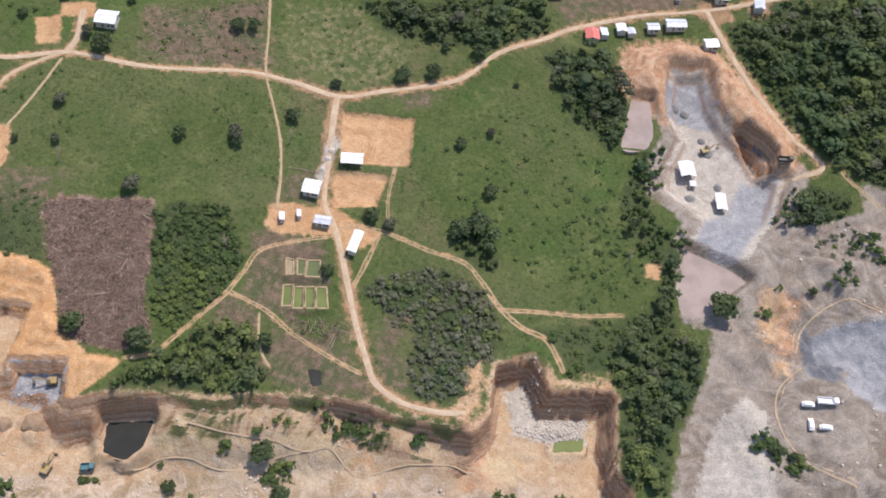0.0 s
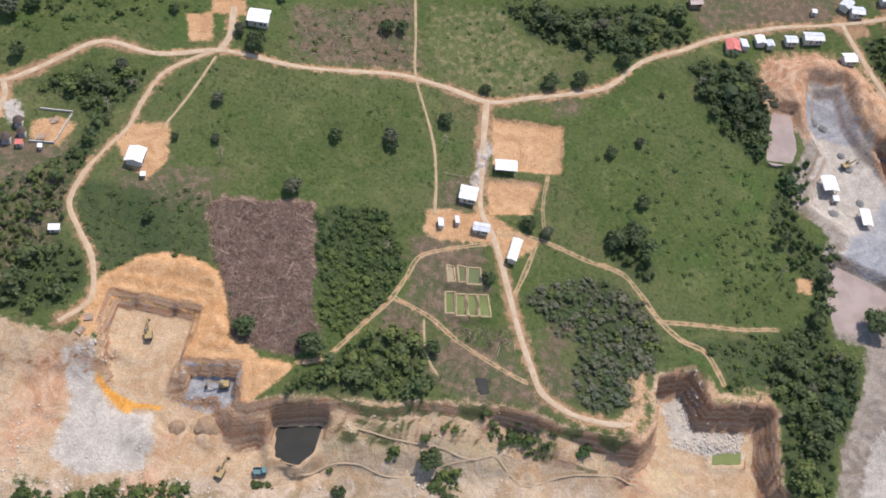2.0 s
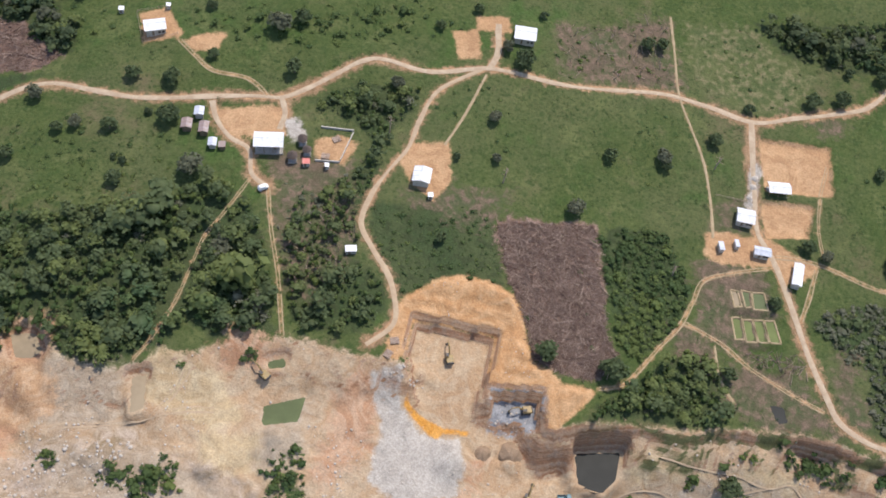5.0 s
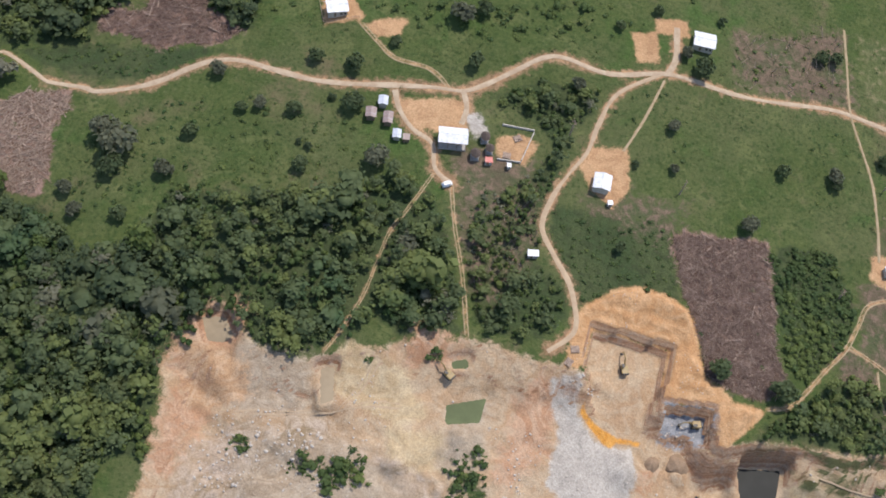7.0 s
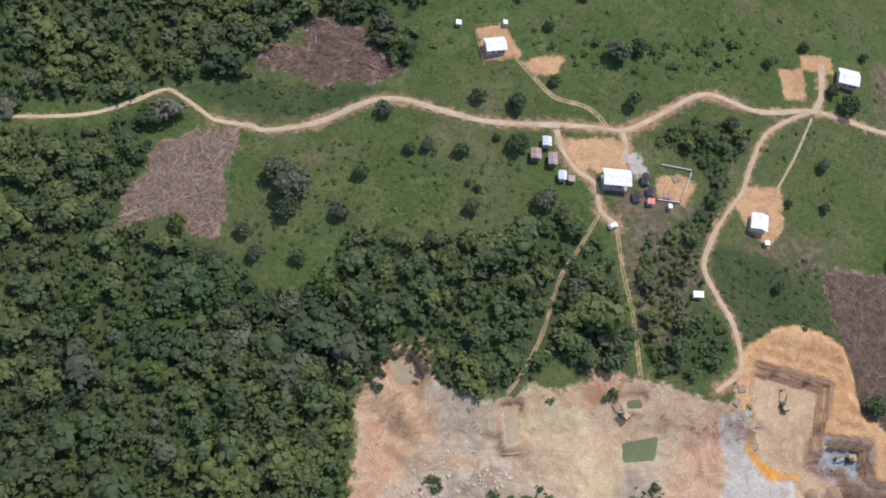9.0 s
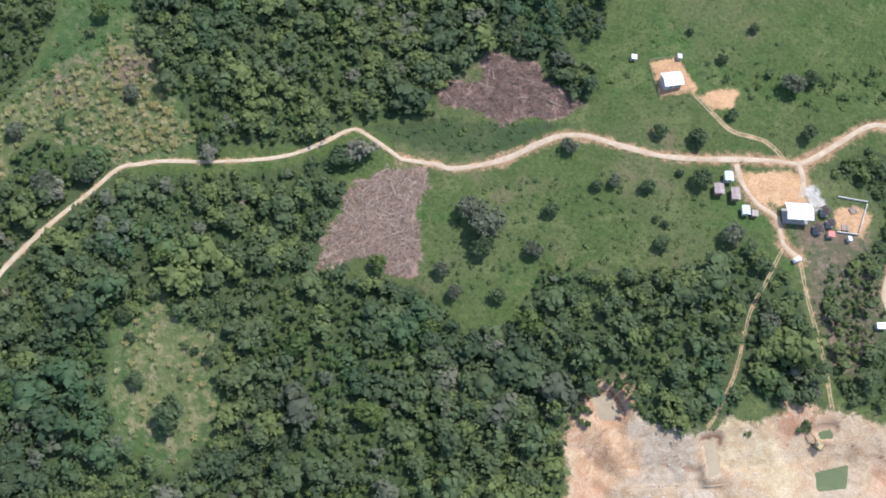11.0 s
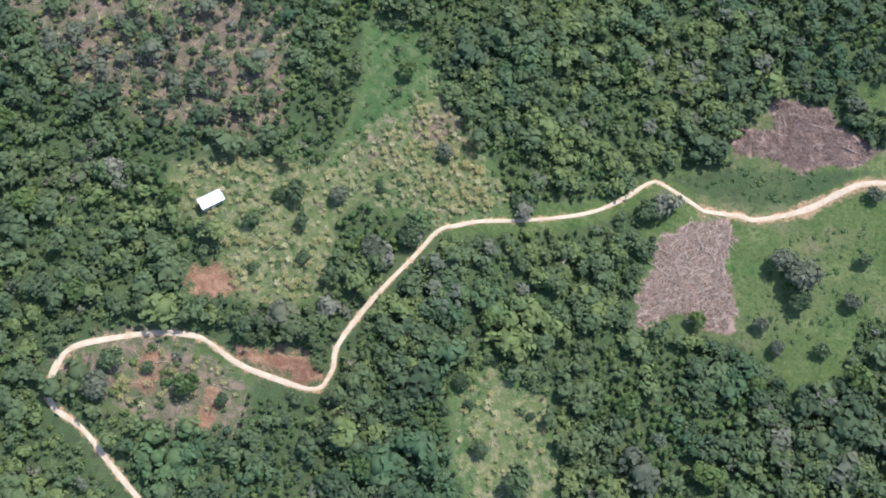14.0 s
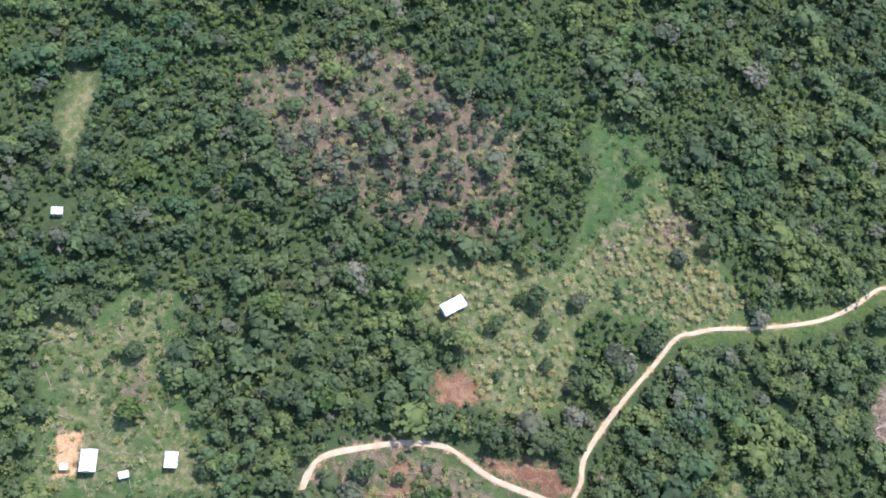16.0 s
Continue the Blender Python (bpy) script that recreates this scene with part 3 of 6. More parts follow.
def ground_material():
    m, n, l, bsdf = shader("meadow_and_earth", 0.95, 0, 0.1)
    at = place_node(n)
    big, mid, small, fine = (noise_node(n, l, s, d, at) for s, d in ((0.012, 4), (0.06, 5), (0.35, 5), (1.6, 4)))
    edge = number(n, l, "ADD", number(n, l, "MULTIPLY", number(n, l, "SUBTRACT", small, 0.5), 7.0), number(n, l, "MULTIPLY", number(n, l, "SUBTRACT", fine, 0.5), 3.0))

    def swirled(scale, twist):
        """Soil pushed about by machines: noise with long bent streaks."""
        t = n.new("ShaderNodeTexNoise")
        for key, value in (("Scale", scale), ("Detail", 7.0), ("Roughness", 0.62), ("Distortion", twist)):
            t.inputs[key].default_value = value
        l.new(at, t.inputs["Vector"])
        return t.outputs["Fac"]

    broad, streak = swirled(0.028, 1.0), swirled(0.11, 2.2)

    def mask(name, ragged=1.0, width=1.0):
        a = n.new("ShaderNodeAttribute")
        a.attribute_name = name
        return spread(n, l, number(n, l, "ADD", a.outputs["Fac"], number(n, l, "MULTIPLY", edge, ragged)), -width, width)

    def tones(a, b, c, f1=mid, f2=small):
        """Three tones of one soil."""
        return mixed(n, l, spread(n, l, f2, 0.42, 0.68), mixed(n, l, spread(n, l, f1, 0.38, 0.62), a, b), c)

    colour = tones((0.066, 0.094, 0.029), (0.088, 0.112, 0.038), (0.052, 0.078, 0.025))
    colour = mixed(n, l, spread(n, l, big, 0.42, 0.62, 0.0, 0.6), colour, (0.105, 0.112, 0.052))
    patch = noise_node(n, l, 0.03, 6, at, 0.7)
    colour = mixed(n, l, spread(n, l, patch, 0.54, 0.70, 0.0, 0.8), colour, (0.150, 0.122, 0.072))
    colour = mixed(n, l, spread(n, l, patch, 0.46, 0.30, 0.0, 0.8), colour, (0.058, 0.108, 0.028))
    colour = mixed(n, l, spread(n, l, swirled(0.09, 0.6), 0.54, 0.66, 0.0, 0.65), colour, (0.125, 0.140, 0.055))
    speck = noise_node(n, l, 0.8, 6, at, 0.75)
    colour = mixed(n, l, spread(n, l, speck, 0.53, 0.62, 0.0, 0.9), colour, (0.028, 0.052, 0.016))
    tuft = noise_node(n, l, 0.22, 5, at, 0.7)
    colour = mixed(n, l, spread(n, l, tuft, 0.54, 0.66, 0.0, 0.7), colour, (0.040, 0.068, 0.022))
    colour = mixed(n, l, spread(n, l, speck, 0.44, 0.34, 0.0, 0.7), colour, (0.150, 0.165, 0.072))
    colour = mixed(n, l, spread(n, l, fine, 0.50, 0.72, 0.0, 0.7), colour, (0.036, 0.056, 0.020))
    layers = [
        ("forest_floor", (0.048, 0.072, 0.030), (0.066, 0.084, 0.036), (0.040, 0.052, 0.024), 1.0, 1.5),
        ("green_regrowth", (0.056, 0.094, 0.032), (0.044, 0.078, 0.027), (0.085, 0.104, 0.046), 1.2, 2.4),
        ("dry_grass", (0.094, 0.112, 0.044), (0.070, 0.094, 0.036), (0.165, 0.150, 0.080), 1.8, 3.5),
        ("brown_slope", (0.120, 0.092, 0.064), (0.078, 0.090, 0.044), (0.165, 0.118, 0.086), 2.4, 4.0),
        ("felled", (0.200, 0.126, 0.096), (0.135, 0.086, 0.064), (0.255, 0.175, 0.140), 1.3, 1.4),
        ("verge", (0.250, 0.150, 0.088), (0.180, 0.120, 0.070), (0.330, 0.220, 0.130), 1.1, 1.2),
        ("bare_earth", (0.430, 0.262, 0.140), (0.480, 0.310, 0.175), (0.350, 0.205, 0.110), 0.6, 0.9),
        ("sand", (0.410, 0.290, 0.180), (0.345, 0.228, 0.136), (0.435, 0.345, 0.240), 0.9, 1.2),
        ("rubble", (0.350, 0.262, 0.180), (0.230, 0.175, 0.108), (0.450, 0.365, 0.290), 2.2, 3.0),
        ("yellow_sand", (0.430, 0.330, 0.200), (0.375, 0.275, 0.160), (0.455, 0.370, 0.245), 1.0, 2.0),
        ("pale_sand", (0.235, 0.200, 0.168), (0.165, 0.132, 0.102), (0.300, 0.268, 0.232), 0.9, 1.2),
        ("pink_scree", (0.400, 0.245, 0.150), (0.330, 0.180, 0.105), (0.450, 0.315, 0.215), 2.0, 3.0),
        ("grey_washed", (0.350, 0.275, 0.195), (0.270, 0.205, 0.140), (0.400, 0.335, 0.255), 2.0, 3.5),
        ("clay_face", (0.400, 0.262, 0.155), (0.330, 0.200, 0.112), (0.450, 0.325, 0.215), 1.8, 2.4),
        ("spoil", (0.450, 0.262, 0.130), (0.390, 0.212, 0.098), (0.500, 0.320, 0.175), 0.5, 0.8),
        ("red_earth", (0.165, 0.084, 0.052), (0.105, 0.052, 0.034), (0.250, 0.150, 0.092), 1.8, 2.4),
        ("gravel", (0.375, 0.342, 0.298), (0.300, 0.273, 0.238), (0.440, 0.405, 0.358), 0.8, 1.0),
        ("blue_gravel", (0.250, 0.258, 0.272), (0.190, 0.198, 0.214), (0.310, 0.315, 0.325), 0.8, 1.2),
        ("dark_grey_gravel", (0.120, 0.128, 0.145), (0.085, 0.092, 0.105), (0.170, 0.178, 0.190), 0.8, 1.2),
        ("orange_clay", (0.560, 0.260, 0.050), (0.500, 0.210, 0.040), (0.600, 0.320, 0.090), 0.15, 0.5),
    ]
    for name, a, b, c, ragged, width in layers:
        soil = name not in ("forest_floor", "green_regrowth", "dry_grass", "brown_slope", "felled")
        if soil:
            tone = mixed(n, l, spread(n, l, streak, 0.38, 0.66, 0.0, 0.85), mixed(n, l, spread(n, l, broad, 0.36, 0.66), a, b), c)
        else:
            tone = tones(a, b, c)
        colour = mixed(n, l, mask(name, ragged, width), colour, tone)
    # the cut faces show the beds of rock, one over another
    geo, sep, pos = n.new("ShaderNodeNewGeometry"), n.new("ShaderNodeSeparateXYZ"), n.new("ShaderNodeSeparateXYZ")
    l.new(geo.outputs["True Normal"], sep.inputs[0])
    l.new(at, pos.inputs[0])
    bed = n.new("ShaderNodeTexNoise")
    bed.noise_dimensions = "1D"
    bed.inputs["Scale"].default_value, bed.inputs["Detail"].default_value = 0.55, 3
    l.new(number(n, l, "ADD", pos.outputs[2], number(n, l, "MULTIPLY", mid, 4.0)), bed.inputs["W"])
    rock = mixed(n, l, spread(n, l, bed.outputs["Fac"], 0.4, 0.6), (0.270, 0.145, 0.085), (0.370, 0.250, 0.165))
    rock = mixed(n, l, spread(n, l, small, 0.45, 0.7, 0, 0.6), rock, (0.250, 0.205, 0.165))
    green = n.new("ShaderNodeAttribute")
    green.attribute_name = "overgrown"
    rock = mixed(n, l, number(n, l, "MULTIPLY", spread(n, l, mid, 0.47, 0.57, 0, 0.85), green.outputs["Fac"]), rock, (0.075, 0.100, 0.040))
    a = n.new("ShaderNodeAttribute")
    a.attribute_name = "dug"
    steep = number(n, l, "MULTIPLY", spread(n, l, sep.outputs[2], 0.86, 0.68), a.outputs["Fac"], True)
    colour = mixed(n, l, steep, colour, rock)
    grain = number(n, l, "MULTIPLY", spread(n, l, fine, 0.25, 0.75, 0.80, 1.18), spread(n, l, small, 0.25, 0.75, 0.92, 1.07))
    dirt = n.new("ShaderNodeVectorMath")
    dirt.operation = "SCALE"
    l.new(colour, dirt.inputs[0])
    l.new(grain, dirt.inputs["Scale"])
    l.new(dirt.outputs[0], bsdf.inputs["Base Color"])
    h = number(n, l, "ADD", number(n, l, "ADD", small, number(n, l, "MULTIPLY", streak, 0.6)), number(n, l, "MULTIPLY", fine, 0.6))
    relief(n, l, bsdf, h, 0.6, 0.8)
    return m


def leaf_material(name, deep, mid, bright):
    """Leaves: each tree has a tint of its own, each clump a shade of it, and whole stands lean to olive or to blue-green."""
    m, n, l, bsdf = shader(name, 0.65, 0, 0.2)
    a = n.new("ShaderNodeAttribute")
    a.attribute_name = "tint"
    geo = n.new("ShaderNodeNewGeometry")
    at = place_node(n)
    c = mixed(n, l, spread(n, l, a.outputs["Fac"], 0.0, 0.55), deep, mid)
    c = mixed(n, l, spread(n, l, a.outputs["Fac"], 0.72, 1.0), c, bright)
    stand = noise_node(n, l, 0.022, 4, at)
    c = mixed(n, l, spread(n, l, stand, 0.54, 0.68, 0, 0.35), c, (mid[0] * 1.25, mid[1] * 1.02, mid[2] * 0.85))
    c = mixed(n, l, spread(n, l, stand, 0.46, 0.34, 0, 0.5), c, (deep[0] * 0.95, mid[1] * 0.92, mid[2] * 0.95))
    c = mixed(n, l, number(n, l, "MULTIPLY", geo.outputs["Random Per Island"], 0.3), c, tuple(0.8 * v for v in deep))
    c = mixed(n, l, spread(n, l, noise_node(n, l, 1.1, 4, at), 0.5, 0.75, 0, 0.5), c, tuple(1.1 * v for v in mid))
    l.new(c, bsdf.inputs["Base Color"])
    relief(n, l, bsdf, noise_node(n, l, 1.8, 4, at), 0.4, 0.4)
    thin, both = n.new("ShaderNodeBsdfTranslucent"), n.new("ShaderNodeMixShader")
    both.inputs[0].default_value = 0.5
    l.new(c, thin.inputs["Color"])
    l.new(bsdf.outputs[0], both.inputs[1])
    l.new(thin.outputs[0], both.inputs[2])
    l.new(both.outputs[0], n["Material Output"].inputs["Surface"])
    return m


def water_material(name, colour):
    m, n, l, bsdf = shader(name, 0.5, 0, 0.08)
    at = place_node(n)
    f = noise_node(n, l, 0.12, 4, at)
    l.new(mixed(n, l, spread(n, l, f, 0.35, 0.65), colour, tuple(0.8 * v for v in colour)), bsdf.inputs["Base Color"])
    relief(n, l, bsdf, noise_node(n, l, 1.5, 3, at), 0.05, 0.05)
    return m


def sheet_material(name, a, b, rough=0.45, metal=0.0, pitch=0.9):
    """Ribbed roofing sheet with stains, and a seam at every sheet."""
    m, n, l, bsdf = shader(name, rough, metal, 0.4)
    at = place_node(n)
    w = n.new("ShaderNodeTexWave")
    w.inputs["Scale"].default_value, w.inputs["Distortion"].default_value = 1.0 / pitch, 0.0
    l.new(at, w.inputs["Vector"])
    stain = noise_node(n, l, 0.7, 5, at)
    c = mixed(n, l, spread(n, l, stain, 0.42, 0.7), a, b)
    c = mixed(n, l, spread(n, l, w.outputs["Fac"], 0.0, 0.12, 0.35, 0.0), c, tuple(0.55 * v for v in b))
    l.new(c, bsdf.inputs["Base Color"])
    relief(n, l, bsdf, w.outputs["Fac"], 0.3, 0.06)
    return m


M_GROUND = ground_material()
M_ROAD = plain("packed_earth", (0.46, 0.37, 0.265), (0.35, 0.26, 0.175), 0.35, 0.95, bump=0.5, distance=0.15)
M_TRACK = plain("worn_earth", (0.40, 0.31, 0.20), (0.27, 0.21, 0.12), 0.5, 0.95, bump=0.5, distance=0.15)
M_HAUL = plain("haul_road_sand", (0.44, 0.34, 0.23), (0.36, 0.265, 0.175), 0.4, 0.95, bump=0.5, distance=0.15)
M_CONCRETE = plain("grey_concrete", (0.36, 0.34, 0.31), (0.28, 0.27, 0.25), 0.6, 0.85)
M_LEAF = leaf_material("forest_leaves", (0.078, 0.112, 0.058), (0.138, 0.182, 0.082), (0.205, 0.250, 0.086))
M_LEAF_DRY = leaf_material("grey_leaves", (0.125, 0.140, 0.090), (0.180, 0.194, 0.126), (0.230, 0.235, 0.165))
M_SHRUB = leaf_material("shrub_leaves", (0.066, 0.112, 0.042), (0.105, 0.156, 0.054), (0.165, 0.215, 0.066))
M_LEAF_PALE = leaf_material("pale_leaves", (0.250, 0.245, 0.175), (0.300, 0.295, 0.215), (0.345, 0.340, 0.250))
M_PALM = leaf_material("palm_fronds", (0.230, 0.220, 0.085), (0.340, 0.315, 0.140), (0.480, 0.440, 0.250))
M_BARK = plain("bark", (0.13, 0.10, 0.07), (0.20, 0.17, 0.13), 1.5, 0.9)
M_SPOIL_HEAP = plain("brown_spoil", (0.300, 0.215, 0.145), (0.225, 0.155, 0.100), 0.5, 0.95)
M_DEAD = plain("bleached_wood", (0.40, 0.315, 0.25), (0.27, 0.195, 0.15), 0.8, 0.85)
M_SLASH = plain("brown_branches", (0.165, 0.112, 0.090), (0.28, 0.205, 0.17), 0.3, 0.9)
M_WHITE_ROOF = sheet_material("white_sheet", (0.72, 0.73, 0.76), (0.52, 0.55, 0.60))
M_GREY_ROOF = sheet_material("zinc_sheet", (0.52, 0.55, 0.62), (0.38, 0.41, 0.47))
M_RUST_ROOF = sheet_material("weathered_sheet", (0.26, 0.19, 0.17), (0.33, 0.29, 0.30))
M_RED_ROOF = sheet_material("red_sheet", (0.50, 0.12, 0.10), (0.55, 0.22, 0.18))
M_THATCH = plain("palm_thatch", (0.11, 0.085, 0.07), (0.07, 0.055, 0.05), 3.0, 0.95, bump=0.6)
M_WALL = plain("limewashed_boards", (0.55, 0.52, 0.47), (0.42, 0.38, 0.33), 1.0, 0.85)
M_WOOD = plain("rough_boards", (0.26, 0.19, 0.13), (0.18, 0.13, 0.09), 1.5, 0.85)
M_DARK = plain("dark_opening", (0.03, 0.028, 0.025), (0.05, 0.045, 0.04), 1.0, 0.6)
M_YELLOW = plain("machine_yellow", (0.36, 0.25, 0.09), (0.24, 0.19, 0.11), 1.0, 0.5)
M_STEEL = plain("dark_steel", (0.06, 0.06, 0.06), (0.11, 0.10, 0.09), 2.0, 0.6, 0.3)
M_RUBBER = plain("rubber", (0.03, 0.03, 0.03), (0.06, 0.055, 0.05), 2.0, 0.8)
M_GLASS = plain("dark_glass", (0.03, 0.04, 0.05), (0.05, 0.06, 0.07), 1.0, 0.1, 0, 0.6, 0)
M_VAN = plain("white_paint", (0.80, 0.80, 0.80), (0.70, 0.70, 0.69), 0.6, 0.4)
M_TEAL = plain("teal_paint", (0.045, 0.13, 0.16), (0.08, 0.17, 0.19), 0.8, 0.45)
M_STONE = plain("broken_rock", (0.50, 0.46, 0.41), (0.36, 0.31, 0.26), 0.8, 0.9)
M_W_GREEN = water_material("algae_water", (0.13, 0.16, 0.055))
M_W_JADE = water_material("green_water", (0.105, 0.13, 0.060))
M_W_DARK = water_material("dark_water", (0.030, 0.032, 0.030))
M_W_PINK = water_material("silty_water", (0.30, 0.245, 0.225))
M_W_TAN = water_material("muddy_water", (0.30, 0.24, 0.16))


# ---- mesh helpers ----
def fast_mesh(name, verts, faces, material, tint=None):
    """A mesh from numpy arrays: verts (n, 3), faces (m, 3 or 4)."""
    me = bpy.data.meshes.new(name)
    k = faces.shape[1]
    me.vertices.add(len(verts))
    me.vertices.foreach_set("co", np.ascontiguousarray(verts, np.float32).ravel())
    me.loops.add(faces.size)
    me.loops.foreach_set("vertex_index", np.ascontiguousarray(faces, np.int32).ravel())
    me.polygons.add(len(faces))
    me.polygons.foreach_set("loop_start", np.arange(0, faces.size, k, dtype=np.int32))
    me.polygons.foreach_set("loop_total", np.full(len(faces), k, np.int32))
    me.update(calc_edges=True)
    if tint is not None:
        me.attributes.new("tint", "FLOAT", "POINT").data.foreach_set("value", np.ascontiguousarray(tint, np.float32))
    me.materials.append(material)
    return me


def height(x, y):
    return float(land(np.array([float(x)]), np.array([float(y)]))[0])


def part(name, bm, material, parent, label=""):
    me = bpy.data.meshes.new(name)
    bm.to_mesh(me)
    bm.free()
    me.materials.append(material)
    ob = new(name, me)
    ob.parent = parent
    return tagged(ob, label)


def box(bm, x, y, z, sx, sy, sz, bevel=0.0, turn=None):
    """A box with its centre at x, y and its foot at z."""
    made = bmesh.ops.create_cube(bm, size=1.0)["verts"]
    bmesh.ops.scale(bm, vec=(sx, sy, sz), verts=made)
    if turn is not None:
        bmesh.ops.transform(bm, matrix=turn, verts=made)
    bmesh.ops.translate(bm, vec=(x, y, z + sz / 2), verts=made)
    if bevel:
        edges = list({e for v in made for e in v.link_edges})
        bmesh.ops.bevel(bm, geom=edges, offset=bevel, segments=1, affect="EDGES")
    return bm


def boxed(*args, **kw):
    return box(bmesh.new(), *args, **kw)


def limb(bm, a, b, ra, rb, sides=6):
    """A tapered round bar from a to b."""
    a, b = Vector(a), Vector(b)
    made = bmesh.ops.create_cone(bm, cap_ends=True, segments=sides, radius1=ra, radius2=rb, depth=(b - a).length)["verts"]
    turn = (b - a).to_track_quat("Z", "Y").to_matrix().to_4x4()
    bmesh.ops.transform(bm, matrix=Matrix.Translation((a + b) / 2) @ turn, verts=made)
    return bm


# ---- the ground ----
def ground():
    step = 1.1
    xs = np.r_[-6000, -4000, -2600, -1800, -1400, -1100, -900, np.arange(-775, 184, step), 200, 240, 300, 380, 520, 800, 1400, 2400, 4000]
    ys = np.r_[-4000, -2400, -1400, -800, -500, -360, -270, np.arange(-192, 184, step), 200, 225, 310, 380, 500, 800, 1400, 2600, 4500]
    gx, gy = np.meshgrid(xs, ys, indexing="ij")
    x, y = gx.ravel(), gy.ravel()
    z = land(x, y)
    nx, ny = len(xs), len(ys)
    i = np.arange(nx * ny).reshape(nx, ny)
    faces = np.stack([i[:-1, :-1], i[1:, :-1], i[1:, 1:], i[:-1, 1:]], -1).reshape(-1, 4)
    me = fast_mesh("ground", np.stack([x, y, z], -1), faces, M_GROUND)
    me.polygons.foreach_set("use_smooth", np.ones(len(faces), bool))

    def most(polys):
        return np.max([inside(x, y, p) for p in polys], 0)

    quarry = inside(x, y, QUARRY)
    blot = 3.0 * fbm(x, y, 13)
    fields = {
        "forest_floor": most([p for p, gap, lo, hi, kind in FORESTS if kind == "tree" or gap < 3.2] + [[(-6000, -4000), (-480, -4000), (-480, -160), (-512, 48), (-384, 88), (-240, 240), (-6000, 4500)]]),
        "green_regrowth": blot + most([*SCRUB, OPEN_ROAD, OPEN_NORTH, CLEARING, OPEN_BEND, HOMESTEAD]),
        "pink_scree": np.maximum(blot * 2 + most(PINK), inside(x, y, NE_RIM) + 1.5),
        "grey_washed": blot * 2 + most(WASHED),
        "dry_grass": np.maximum(blot + most([DRY_HUT, TRAIL_NW, DRY[0]]), blot * 3 - 3 + most([CLEARING, HOMESTEAD, OPEN_ROAD])),
        "brown_slope": blot * 2 + most([BURNT, *DRY[1:], BRUSH_EAST, OPEN_BEND, WEST_YARD, *DRY_PATCHES, *HAMLET_LOTS]),
        "verge": blot * 2 + most(HAMLET_LOTS[1:]),
        "rubble": blot * 2 + inside(x, y, RUBBLE),
        "yellow_sand": blot + most(YELLOW_SAND),
        "clay_face": blot + most(CLAY_FACES),
        "dark_grey_gravel": blot * 0.5 + most(DARK_GREY_GRAVEL),
        "felled": blot * 1.7 + most([PURPLE, LOG_FIELD, SLASH]),
        "bare_earth": most([*PADS, *YARDS]),
        "sand": np.minimum(np.maximum(quarry, inside(x, y, PIT_UPPER)), -most(SCRUB) - 2 * blot),
        "pale_sand": blot + np.maximum(inside(x, y, SAND_EAST), np.where(inside(x, y, NE_PIT) > -13, inside(x, y, NE_PIT) + 7, -14)),
        "spoil": np.minimum(most([SPOIL]) + 1.5, -inside(x, y, PIT_UPPER) + 0.5),
        "red_earth": blot + most(RED_EARTH),
        "gravel": blot * 0.6 + most([*GREY, NE_PIT, FAN]),
        "blue_gravel": blot * 0.6 + most([BLUE_GRAVEL, PIT_LOWER, *BLUE_FLOORS]),
        "orange_clay": most(ORANGE),
    }
    open_sky = most([DRY_HUT, OPEN_NORTH, OPEN_ROAD, CLEARING, OPEN_BEND, HOMESTEAD, LOG_FIELD, SLASH])
    fields["forest_floor"] = np.minimum(fields["forest_floor"], -open_sky)
    for name, width, line in ROADS:
        d = width * (0.5 if name not in ("road", "lane") else 0.6) - along(x, y, smooth_line(line, 6.0))
        fields["bare_earth"] = np.maximum(fields["bare_earth"], np.where(d > -3, d - 0.5, -14))
        if name in ("road", "lane") and line not in (MAIN_WEST, MAIN_END):
            fields["verge"] = np.maximum(fields["verge"], np.where(d > -5, d + 0.7 + 1.8 * fbm(x, y, 24), -14))
    fields["overgrown"] = ramp(x, -125, -95) * ramp(x, 12, 0) * ramp(quarry, -4, 0)
    fields["dug"] = np.maximum(ramp(np.max([np.where(quarry > 11, -14, quarry), inside(x, y, PIT_UPPER) + 1, inside(x, y, PIT_LOWER) + 1, inside(x, y, NE_NOTCH)], 0), -2, 0), 0.4 * ramp(np.max([inside(x, y, NE_RIM), inside(x, y, NE_PIT), *(inside(x, y, p) for p in PADS)], 0), -3, 0))
    for name, value in fields.items():
        me.attributes.new(name, "FLOAT", "POINT").data.foreach_set("value", value.astype(np.float32))
    tagged(new("ground", me), "green pasture, forest floor and bare quarry earth", "ground", kind="structure")


